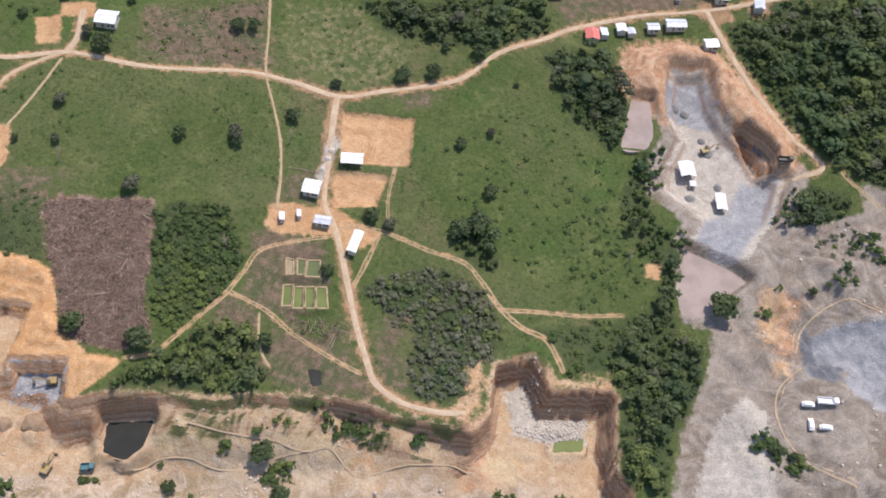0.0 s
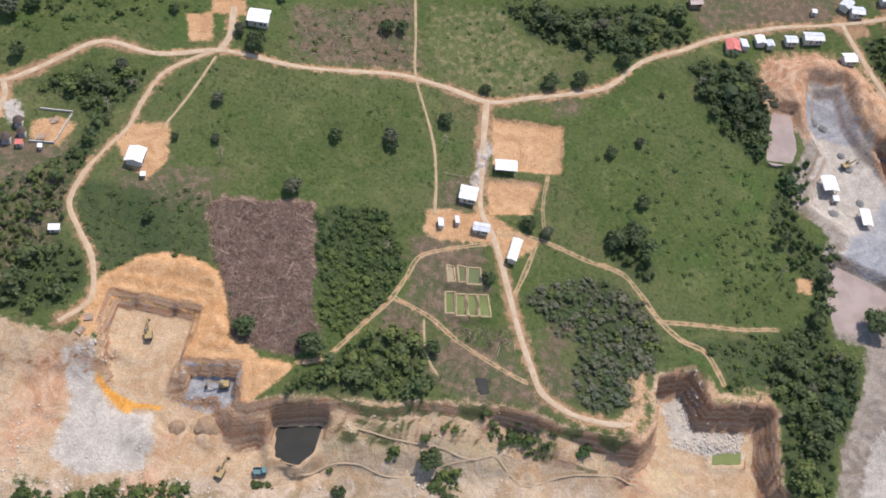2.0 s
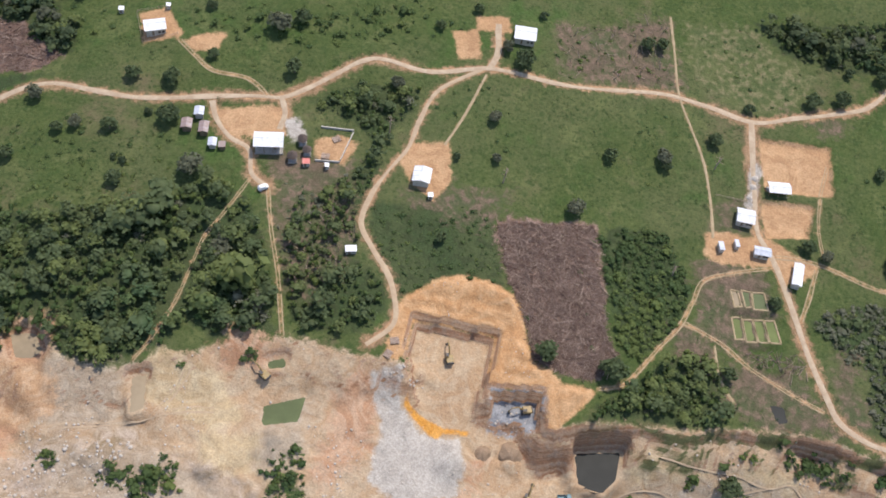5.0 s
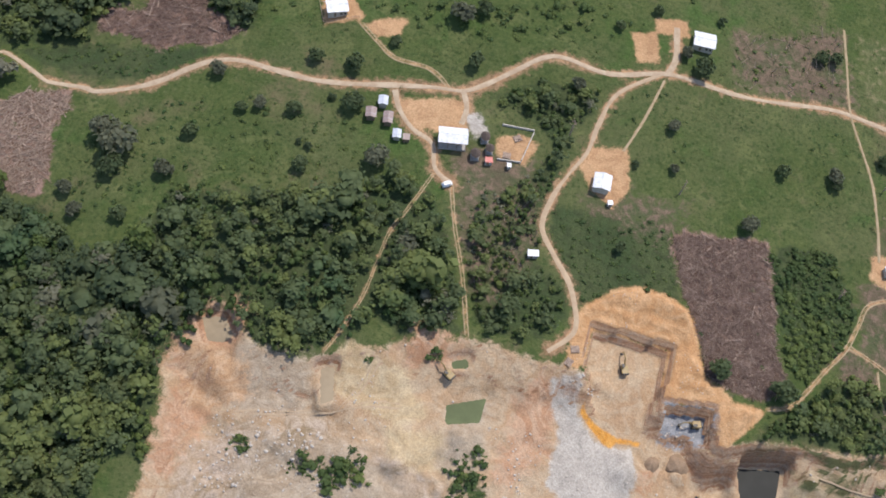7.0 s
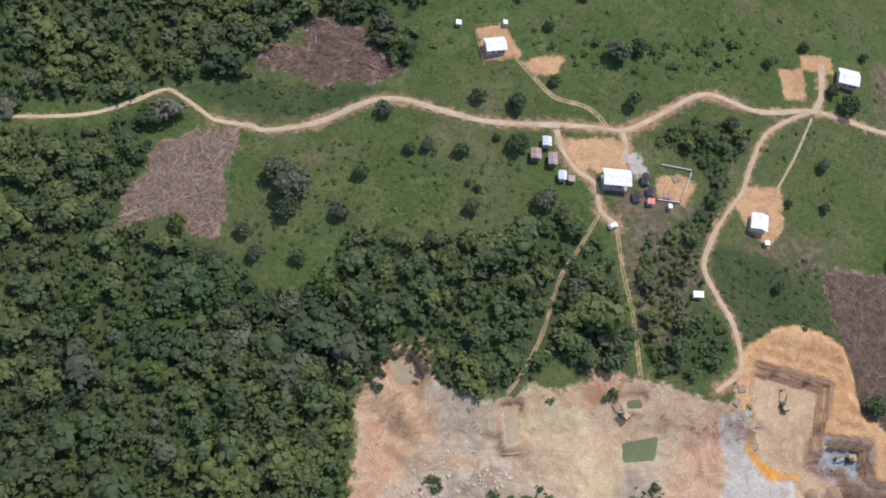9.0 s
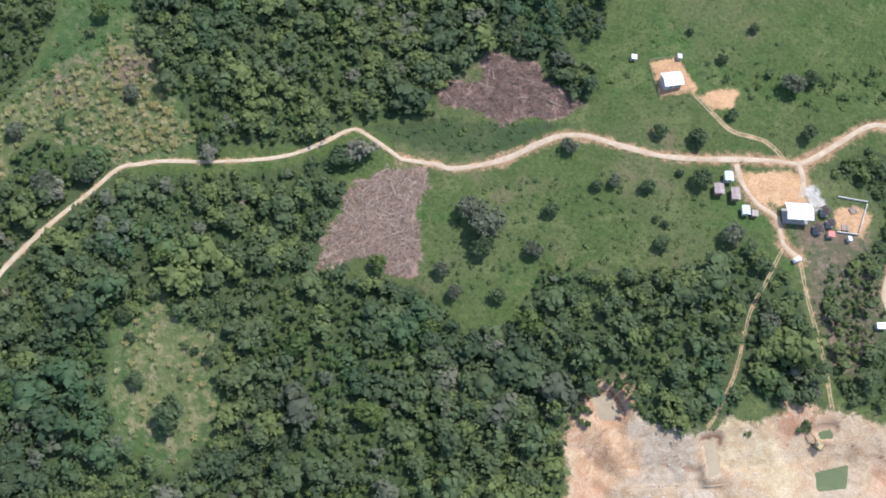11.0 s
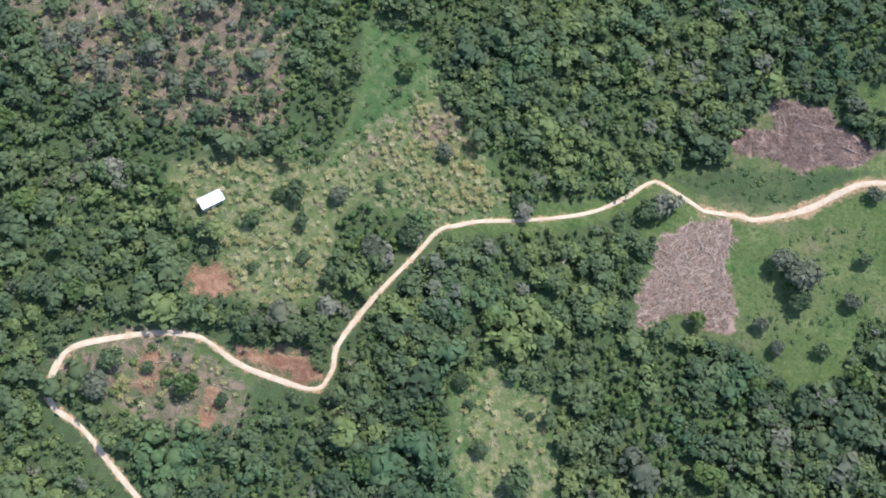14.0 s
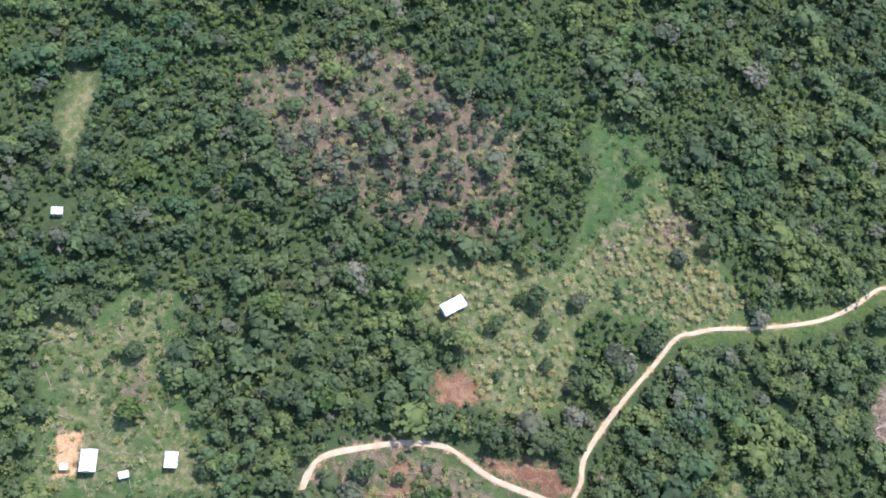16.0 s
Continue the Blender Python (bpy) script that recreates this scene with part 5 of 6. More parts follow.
def field_tree(rng, radius, material, label):
    """A tree that stands alone, foot at its own origin, crown of that radius."""
    tree = new("tree")
    h = radius * rng.uniform(1.5, 1.9)
    bm = bmesh.new()
    fork = (rng.uniform(-0.2, 0.2), rng.uniform(-0.2, 0.2), 0.5 * h)
    limb(bm, (0, 0, -0.3), fork, 0.09 * radius, 0.06 * radius, 8)
    for k in range(5):
        a = 1.26 * k + rng.uniform(-0.3, 0.3)
        limb(bm, fork, (0.5 * radius * math.cos(a), 0.5 * radius * math.sin(a), h * rng.uniform(0.72, 0.9)), 0.05 * radius, 0.015 * radius)
    part("trunk", bm, M_BARK, tree)
    v, f = crown_template(rng, 14, 24, 0.62)
    me = fast_mesh("crown", v * (radius * 1.05, radius * 1.05, 0.78 * h) + (0, 0, 0.3 * h), f, material, np.full(len(v), rng.uniform(0.0, 0.5)))
    crown = new("crown", me)
    crown.parent = tree
    return tagged(tree, label, "tree", "trees in the pastures")


def plant_field_trees():
    rng = np.random.default_rng(21)
    kinds = [field_tree(rng, 1.0 * r, M_LEAF if k % 5 else M_LEAF_DRY, "dark green broad-crowned tree standing alone in pasture" if k % 5 else "grey-green tree with a thin crown in open pasture") for k, r in enumerate((2.2, 1.7, 2.0, 2.6, 3.0, 2.2, 3.4))]
    used = set()
    for n, (x, y, r) in enumerate(t for row in FIELD_TREES for t in row):
        k = int(rng.integers(0, 7))
        size = kinds[k]
        want = 0.52 * r + 0.35
        have = (2.2, 1.7, 2.0, 2.6, 3.0, 2.2, 3.4)[k]
        m = pose(x, y, height(x, y), 0, 0, float(rng.uniform(0, 360))) @ Matrix.Scale(want / have, 4)
        if k in used:
            copy_thing(size, m)
        else:
            used.add(k)
            size.matrix_basis = m


def bright_trees():
    """Light crowns that stand out of the forest."""
    rng = np.random.default_rng(77)
    for x, y, r in [(-338, -77, 4.6), (-415, -105, 4.4), (-384, -122, 4.8), (-406, -148, 4.0), (-372, -86, 3.4), (-396, -68, 3.2), (-560, -140, 3.6), (-604, -120, 4.2), (-630, -96, 4.6), (-585, -80, 3.4), (-648, -70, 4.0), (-470, -90, 3.6), (-452, -70, 3.2), (-500, -150, 4.0), (-520, -10, 3.6), (-440, 20, 3.8), (-662, -140, 4.0), (-690, -60, 4.4)]:
        tree = field_tree(rng, r, M_SHRUB, "light green broad crown rising out of the dark forest")
        for o in tree.children:
            if o.name.startswith("crown"):
                o.data.attributes["tint"].data.foreach_set("value", np.full(len(o.data.vertices), rng.uniform(0.75, 1.0), np.float32))
        tree["group"] = "light trees in the forest"
        tree.matrix_basis = pose(x, y, height(x, y), 0, 0, float(rng.uniform(0, 360))) @ Matrix.Diagonal((1, 1, 1.15, 1))


def dead_trees():
    rng = np.random.default_rng(4)
    for x, y in [(-208, 9.6), (-163.2, 1.6), (-84.8, 35.2), (-96, -14.4), (52.8, 16), (-704, -96), (-448, -64), (-480, -104), (-512, -120), (-656, -48)]:
        tree = tagged(new("dead_tree"), "bleached leafless dead tree with bare branches", "tree")
        h = rng.uniform(6, 9)
        bm = bmesh.new()
        top = Vector((rng.uniform(-1, 1), rng.uniform(-1, 1), h))
        limb(bm, (0, 0, -0.3), top, 0.28, 0.08, 7)
        part("trunk", bm, M_DEAD, tree)
        for k in range(9):
            a, s = rng.uniform(0, 6.3), rng.uniform(0.4, 0.95)
            b = bmesh.new()
            foot = top * s
            limb(b, foot, foot + Vector((2.6 * math.cos(a), 2.6 * math.sin(a), rng.uniform(0.4, 1.8))) * (1.3 - s), 0.10, 0.03, 5)
            part("branch", b, M_DEAD, tree)
        tree.matrix_basis = pose(x, y, height(x, y))


def grey_crowns():
    """Pale flowering or thin-leaved crowns beside the forest road."""
    rng = np.random.default_rng(78)
    for x, y, r in GREY_CROWNS:
        tree = field_tree(rng, r, M_LEAF_PALE, "pale grey crown of a thin-leaved tree beside the forest")
        tree["group"] = "pale trees in the forest"
        tree.matrix_basis = pose(x, y, height(x, y), 0, 0, float(rng.uniform(0, 360)))


def palm_tufts():
    """Yellowing palms on the dry slope: long thin fronds that arch out of one foot."""
    rng = np.random.default_rng(52)
    template = []
    for k in range(5):
        vs, fs = [], []
        for f in range(9):
            a = 0.7 * f + rng.uniform(-0.2, 0.2)
            d, side = np.array([math.cos(a), math.sin(a), 0]), np.array([-math.sin(a), math.cos(a), 0])
            ln = rng.uniform(0.7, 1.1)
            rows = [(0.05, 0.5, 0.05), (0.55 * ln, 0.85, 0.13), (ln, 0.55, 0.03)]
            base_index = len(vs)
            for out, up, w in rows:
                vs += [d * out + side * w + (0, 0, up), d * out - side * w + (0, 0, up)]
            fs += [[base_index, base_index + 1, base_index + 3], [base_index, base_index + 3, base_index + 2], [base_index + 2, base_index + 3, base_index + 5], [base_index + 2, base_index + 5, base_index + 4]]
        template.append((np.array(vs), np.array(fs)))
    for poly, count in ((DRY_HUT, 420), (OPEN_ROAD, 120), (BURNT, 160), (HOMESTEAD, 90), (CLEARING, 45), (OPEN_BEND, 60)):
        x, y = scattered_in(rng, poly, count)
        n = len(x)
        r = rng.uniform(0.7, 1.7, n)
        spots = np.stack([x, y, land(x, y), r, r * 1.2, rng.uniform(0, 6.3, n), rng.random(n)], -1)
        joined("palm_tufts", template, spots, M_PALM, "yellowing palm fronds scattered over a dry cleared slope", "palms")


def snags():
    """Grey trunks left standing and lying where the slope was burnt and cleared."""
    rng = np.random.default_rng(53)
    for poly, count in ((BURNT, 520), (DRY_HUT, 110), (HOMESTEAD, 110), (DRY[3], 60), (OPEN_BEND, 40), (CLEARING, 40), (DRY[1], 60), (FORESTS[22][0], 70)):
        x, y = scattered_in(rng, poly, count)
        n = len(x)
        stand = rng.random(n) < 0.45
        ln = rng.uniform(2.0, 6.5, n)
        tilt = np.where(stand, rng.uniform(1.0, 1.5, n), rng.uniform(-0.1, 0.15, n))
        spots = np.stack([x, y, land(x, y) + np.where(stand, 0.45 * ln, 0.2), ln, rng.uniform(0.08, 0.2, n), rng.uniform(0, 6.3, n), tilt], -1)
        bars("snags", spots, M_DEAD, "grey dead trunks left on a cleared slope")


# ---- felled ground ----
def log_mesh(rng, length, radius):
    bm = bmesh.new()
    bend = Vector((rng.uniform(-0.06, 0.06) * length, 0, 0))
    limb(bm, (0, -length / 2, 0), bend, radius, radius * 0.8, 6)
    limb(bm, bend, (0, length / 2, 0), radius * 0.8, radius * 0.45, 6)
    for k in range(3):
        y = rng.uniform(0, 0.5) * length
        limb(bm, (0, y, 0), (rng.choice([-1, 1]) * rng.uniform(0.6, 1.6), y + rng.uniform(0.4, 1.6), rng.uniform(0, 0.4)), radius * 0.4, radius * 0.15, 5)
    me = bpy.data.meshes.new("felled_trunk")
    bm.to_mesh(me)
    bm.free()
    me.materials.append(M_DEAD)
    return me


def bars(name, spots, material, label):
    """Many thin round sticks in one mesh. spots: x, y, z, length, radius, turn, tilt."""
    vs, fs = [], []
    ring = np.array([[0, 1], [0.87, -0.5], [-0.87, -0.5]])
    quad = np.array([[0, 1, 4, 3], [1, 2, 5, 4], [2, 0, 3, 5]])
    for n, (x, y, z, ln, r, turn, tilt) in enumerate(spots):
        c, s = math.cos(turn), math.sin(turn)
        ct, st = math.cos(tilt), math.sin(tilt)
        way, side, up = np.array([c * ct, s * ct, st]), np.array([-s, c, 0]), np.array([-c * st, -s * st, ct])
        o = np.array([x, y, z])
        a = [o - way * ln / 2 + r * (side * u + up * v) for u, v in ring]
        b = [o + way * ln / 2 + 0.6 * r * (side * u + up * v) for u, v in ring]
        vs += a + b
        fs.append(quad + 6 * n)
    me = fast_mesh(name, np.array(vs), np.concatenate(fs), material)
    tagged(new(name, me), label, "branches", kind="stuff")


def scattered_in(rng, poly, count):
    p = np.array(poly, float)
    x, y = rng.uniform(p[:, 0].min(), p[:, 0].max(), count * 4), rng.uniform(p[:, 1].min(), p[:, 1].max(), count * 4)
    keep = inside(x, y, poly) + 3.0 * fbm(x, y, 13) > 0.6
    for name, width, line in ROADS:
        keep &= along(x, y, smooth_line(line, 6.0)) > 0.5 * width + 2.2
    return x[keep][:count], y[keep][:count]


def felled_ground():
    rng = np.random.default_rng(31)
    logs = [log_mesh(rng, ln, r) for ln, r in ((11, 0.28), (8, 0.24), (14, 0.32), (6, 0.2))]
    for poly, count, label in ((LOG_FIELD, 130, "bleached felled trunk lying on cleared ground"), (PURPLE, 40, "grey felled trunk lying among brown cut branches"), (SLASH, 24, "felled trunk lying on brown cleared ground")):
        x, y = scattered_in(rng, poly, count)
        z = land(x, y)
        for n in range(len(x)):
            ob = new("felled_trunk", logs[n % 4])
            ob.matrix_basis = pose(x[n], y[n], z[n] + 0.3, rng.uniform(-4, 4), 0, rng.uniform(0, 360))
            k = rng.uniform(0.3, 0.85) if poly is LOG_FIELD else rng.uniform(0.4, 0.8)
            ob.scale = (k, k, k)
            tagged(ob, label, "log", "felled trunks")
    for poly, count, material, label in (
        (LOG_FIELD, 2200, M_DEAD, "tangle of bleached branches over a felled clearing"),
        (PURPLE, 5200, M_SLASH, "brown cut branches covering a felled plot"),
        (PURPLE, 1100, M_DEAD, "pale broken branches scattered over a felled plot"),
        (SLASH, 1600, M_SLASH, "brown cut branches covering a felled slope"),
    ):
        x, y = scattered_in(rng, poly, count)
        z = land(x, y)
        n = len(x)
        spots = np.stack([x, y, z + rng.uniform(0.05, 0.5, n), rng.uniform(1.2, 5.5, n), rng.uniform(0.06, 0.17, n), rng.uniform(0, 6.3, n), rng.uniform(-0.15, 0.2, n)], -1)
        bars("branches", spots, material, label)


# ---- water ----
def pond(poly, material, label, level, name="pond"):
    p = np.array(poly, float)
    q = smooth_line([*poly, poly[0]], 1.0)[:-1] if name == "pond" else p
    q = q + 0.25 * np.stack([fbm(q[:, 0], q[:, 1], 4), fbm(q[:, 0] + 50, q[:, 1], 4)], -1)
    z = level
    bm = bmesh.new()
    top = [bm.verts.new((x, y, z)) for x, y in q]
    bm.faces.new(top)
    low = [bm.verts.new((x, y, z - 1.0)) for x, y in q]
    for a, b, c, d in zip(top, top[1:] + top[:1], low[1:] + low[:1], low):
        bm.faces.new((a, d, c, b))
    bmesh.ops.recalc_face_normals(bm, faces=bm.faces)
    me = bpy.data.meshes.new(name)
    bm.to_mesh(me)
    bm.free()
    me.materials.append(material)
    tagged(new(name, me), label, "pond", kind="structure")


POND_DARK = [(-119.2, -83.2), (-104, -79.2), (-104.8, -89.6), (-108.8, -95.2), (-116.8, -93.6)]
PONDS = [
    (POND_DARK, M_W_DARK, "dark still pond on the quarry floor"),
    ([(35.2, -54.4), (45.6, -51.2), (45.6, -56), (35.2, -58.4)], M_W_GREEN, "lime green puddle in the quarry pit"),
    ([(-223.2, -98.4), (-211.2, -92), (-211.2, -100.8), (-221.6, -104.8)], M_W_JADE, "olive green pond on the quarry floor"),
    ([(-225.6, -84.8), (-220.8, -82.4), (-220, -85.6), (-224.8, -87.2)], M_W_JADE, "small green puddle on the quarry floor"),
    ([(-309.6, -95.2), (-302.4, -92.8), (-297.6, -98.4), (-299.2, -101.6), (-304.8, -102.4)], M_W_TAN, "muddy tan pool at the quarry edge"),
    ([(-266.4, -100), (-262.4, -98.4), (-259.2, -109.6), (-262.4, -112)], M_W_TAN, "brown puddle on quarry sand"),
    ([(47.2, 94.4), (55.2, 95.2), (57.6, 76), (55.2, 68), (44.8, 67.2)], M_W_PINK, "pinkish silty settling pond beside the forest"),
    ([(74.4, 28.8), (92.8, 22.4), (99.2, 18.4), (88.8, 7.2), (83.2, -1.6), (75.2, -2.4), (72, 9.6), (74.4, 19.2)], M_W_PINK, "pinkish silty settling pond below the gravel"),
    ([(-56, -52.8), (-51.2, -52.8), (-49.6, -58.4), (-52.8, -59.2)], M_W_DARK, "small dark pond in the grass"),
]
FISH_PONDS = [
    ([(-73.6, -13.6), (-71.2, -13.6), (-69.6, -19.2), (-72, -20)], M_W_TAN), ([(-69.6, -12.8), (-66.4, -12.8), (-65.6, -18.4), (-68, -19.2)], M_W_JADE), ([(-65.6, -12.8), (-61.6, -12), (-60, -18.4), (-64.8, -19.2)], M_W_JADE),
    ([(-72, -24), (-68.8, -23.2), (-67.2, -31.2), (-70.4, -32)], M_W_GREEN), ([(-68, -24), (-64.8, -23.2), (-62.4, -31.2), (-66.4, -32)], M_W_GREEN), ([(-64, -23.2), (-60.8, -22.4), (-58.4, -30.4), (-62.4, -31.2)], M_W_GREEN), ([(-60, -22.4), (-56.8, -21.6), (-54.4, -29.6), (-58.4, -30.4)], M_W_GREEN),
]


def fish_ponds():
    for rows in (FISH_PONDS[:3], FISH_PONDS[3:]):
        level = dict((id(p), v) for p, v in basins())[id(rows[0][0])]
        corners = np.array([c for p, _ in rows for c in p], float)
        mid = corners.mean(0)
        for p, material in rows:
            pond(p, material, "rectangular fish pond with algae green water", level, "fish_pond")
        bm = bmesh.new()
        for p, _ in rows:
            q = np.array(p, float)
            for a, b in zip(q, np.roll(q, -1, 0)):
                a, b = a + 0.12 * (a - q.mean(0)), b + 0.12 * (b - q.mean(0))
                m, d = (a + b) / 2, b - a
                box(bm, m[0], m[1], level - 1.4, np.hypot(*d) + 0.5, 0.7, 1.75, 0.15, Matrix.Rotation(math.atan2(d[1], d[0]), 4, "Z"))
        me = bpy.data.meshes.new("pond_bank")
        bm.to_mesh(me)
        bm.free()
        me.materials.append(M_TRACK)
        tagged(new("pond_bank", me), "low earth banks round the fish ponds", "bank", kind="structure")


# ---- buildings ----
HOUSES = [
    # x, y, length, width, turn, height, roof, kind, label
    (-59.4, 32.6, 8.7, 5.4, 9, 3.0, M_WHITE_ROOF, "open", "open-sided shed with a white metal roof beside the pads"),
    (-71.4, 16.6, 6.9, 6.7, 0, 2.8, M_WHITE_ROOF, "gable", "house with a white ribbed metal gable roof"),
    (-64.0, 3.4, 6.4, 4.0, 2, 2.6, M_GREY_ROOF, "gable", "small house with a bluish grey metal roof"),
    (-50.2, -2.6, 10.2, 3.8, 84, 2.6, M_WHITE_ROOF, "gable", "long narrow shed with a pale metal roof"),
    (-167.2, 66.9, 8.7, 7.4, 5, 3.0, M_WHITE_ROOF, "gable", "house with a white metal gable roof above the road"),
    (26.4, 118.9, 6.2, 7.0, 8, 2.8, M_RED_ROOF, "gable", "roadside house with a faded red metal roof"),
    (62.0, 134.7, 9.2, 5.3, 13, 2.8, M_GREY_ROOF, "gable", "long roadside house with a grey metal roof"),
    (78.0, 127.0, 6.3, 5.4, 17, 2.6, M_WHITE_ROOF, "gable", "roadside house with a pale metal roof"),
    (73.4, 66.6, 6.4, 7.8, 13, 3.2, M_WHITE_ROOF, "open", "white-roofed machine shelter on the grey quarry floor"),
    (87.6, 52.0, 4.3, 8.3, 8, 3.2, M_WHITE_ROOF, "open", "narrow white-roofed shelter on the grey quarry floor"),
    (-192.2, -6.1, 6.6, 7.0, 3, 2.8, M_WHITE_ROOF, "gable", "house with a white metal roof on a red earth yard"),
    (-248.5, -7.7, 10.7, 7.0, 14, 4.4, M_WHITE_ROOF, "open", "large open hall with a bright white metal roof"),
    (-305.9, 33.2, 8.3, 6.2, 27, 3.0, M_WHITE_ROOF, "gable", "white-roofed house on a fenced yard"),
    (-572.0, -78.2, 8.5, 4.5, 46, 2.6, M_WHITE_ROOF, "gable", "lone hut with a white metal roof on dry grass"),
    (-668.0, -157.8, 5.1, 7.1, 16, 2.6, M_GREY_ROOF, "gable", "forest homestead with a pale blue metal roof"),
    (-643.6, -151.0, 4.0, 5.1, 15, 2.5, M_WHITE_ROOF, "gable", "small white-roofed hut in the homestead clearing"),
    (-79.3, 1.9, 2.1, 3.8, 15, 2.1, M_GREY_ROOF, "lean", "tiny shed with a pale sheet roof"),
    (-73.5, 4.7, 1.7, 3.4, 15, 2.1, M_GREY_ROOF, "lean", "tiny shed with a grey sheet roof"),
    (31.4, 122.1, 3.5, 4.9, 17, 2.5, M_GREY_ROOF, "lean", "roadside shack with a grey sheet roof"),
    (38.6, 126.5, 4.6, 5.0, 16, 2.5, M_WHITE_ROOF, "gable", "roadside shack with a pale sheet roof"),
    (43.1, 126.0, 3.6, 3.8, 16, 2.5, M_GREY_ROOF, "gable", "small roadside shack with a zinc roof"),
    (52.3, 131.0, 5.6, 4.4, 15, 2.5, M_GREY_ROOF, "gable", "roadside house with a zinc roof"),
    (81.0, 153.6, 6.4, 5.1, 9, 2.6, M_GREY_ROOF, "gable", "roadside house with a zinc roof at the junction"),
    (97.3, 150.6, 4.8, 6.5, 4, 2.6, M_GREY_ROOF, "gable", "house with a zinc roof at the forest edge"),
    (76.4, 60.6, 2.7, 2.6, 10, 2.3, M_GREY_ROOF, "lean", "small zinc-roofed store beside the shelter"),
    (-187.5, -12.5, 2.0, 1.8, 17, 1.9, M_WHITE_ROOF, "lean", "tiny white-roofed outhouse beside the house"),
    (-209.4, -40.8, 4.0, 2.4, 16, 2.1, M_WHITE_ROOF, "lean", "small white-roofed hut beside the road"),
    (-276.9, -0.6, 3.6, 4.1, 13, 2.5, M_GREY_ROOF, "gable", "small house with a zinc roof"),
    (-279.6, -6.6, 4.0, 4.6, 13, 2.5, M_RUST_ROOF, "gable", "small house with a weathered grey roof"),
    (-273.1, -6.8, 3.6, 5.2, 13, 2.5, M_RUST_ROOF, "gable", "small house with a brown weathered roof"),
    (-268.1, -12.2, 3.2, 3.9, 13, 2.3, M_GREY_ROOF, "gable", "small shack with a zinc roof"),
    (-264.5, -12.3, 2.6, 2.5, 13, 2.1, M_RUST_ROOF, "lean", "low lean-to with a weathered roof"),
    (-239.0, -10.4, 3.9, 4.2, 15, 2.5, M_THATCH, "hip", "thatched hut with a dark palm roof"),
    (-237.4, -2.7, 3.6, 4.3, 15, 2.5, M_THATCH, "hip", "thatched hut with a dark palm roof"),
    (-234.6, -6.7, 3.4, 3.7, 15, 2.5, M_THATCH, "hip", "thatched hut with a dark palm roof"),
    (-233.7, -11.2, 2.8, 2.2, 15, 2.1, M_RED_ROOF, "lean", "small hut with a faded red roof"),
    (-226.2, -10.6, 1.6, 1.9, 15, 1.9, M_WHITE_ROOF, "lean", "tiny white-roofed outhouse beside the house"),
    (-322.1, 39.8, 2.2, 2.0, 14, 1.9, M_WHITE_ROOF, "lean", "tiny white-roofed store near the yard fence"),
    (-304.7, 44.8, 1.8, 2.0, 15, 1.9, M_WHITE_ROOF, "lean", "tiny white-roofed store near the yard fence"),
    (-674.8, -161.3, 2.4, 2.1, 15, 1.9, M_GREY_ROOF, "lean", "small grey lean-to in the clearing"),
    (-656.1, -158.9, 3.1, 2.1, 30, 1.9, M_WHITE_ROOF, "lean", "small white-roofed shelter in the clearing"),
    (8, 136.7, 6.0, 4.6, 20, 2.5, M_RUST_ROOF, "gable", "shack with a dark weathered sheet roof above the road"),
    (62.2, 149.7, 2.4, 2.2, 10, 2.0, M_GREY_ROOF, "lean", "tiny zinc-roofed store on bare ground"),
    (76.3, 156.7, 6.4, 5.0, 60, 2.6, M_GREY_ROOF, "gable", "house with a zinc roof beside the road fork"),
    (94.1, 162.1, 6.6, 4.4, 10, 2.6, M_GREY_ROOF, "gable", "house with a zinc roof above the village road"),
    (-711.2, -81.1, 3.8, 2.6, 16, 2.3, M_WHITE_ROOF, "lean", "white-roofed hut half hidden in forest"),
]
HOUSE_SPOTS = [(h[0], h[1]) for h in HOUSES]


def slab(bm, a, b, c, d, thick):
    """A sheet with the four upper corners given, going round, and a thickness downwards."""
    top = [bm.verts.new(p) for p in (a, b, c, d)]
    low = [bm.verts.new((p[0], p[1], p[2] - thick)) for p in (a, b, c, d)]
    bm.faces.new(top)
    bm.faces.new(low[::-1])
    for k in range(4):
        bm.faces.new((top[k], low[k], low[(k + 1) % 4], top[(k + 1) % 4]))
    return bm


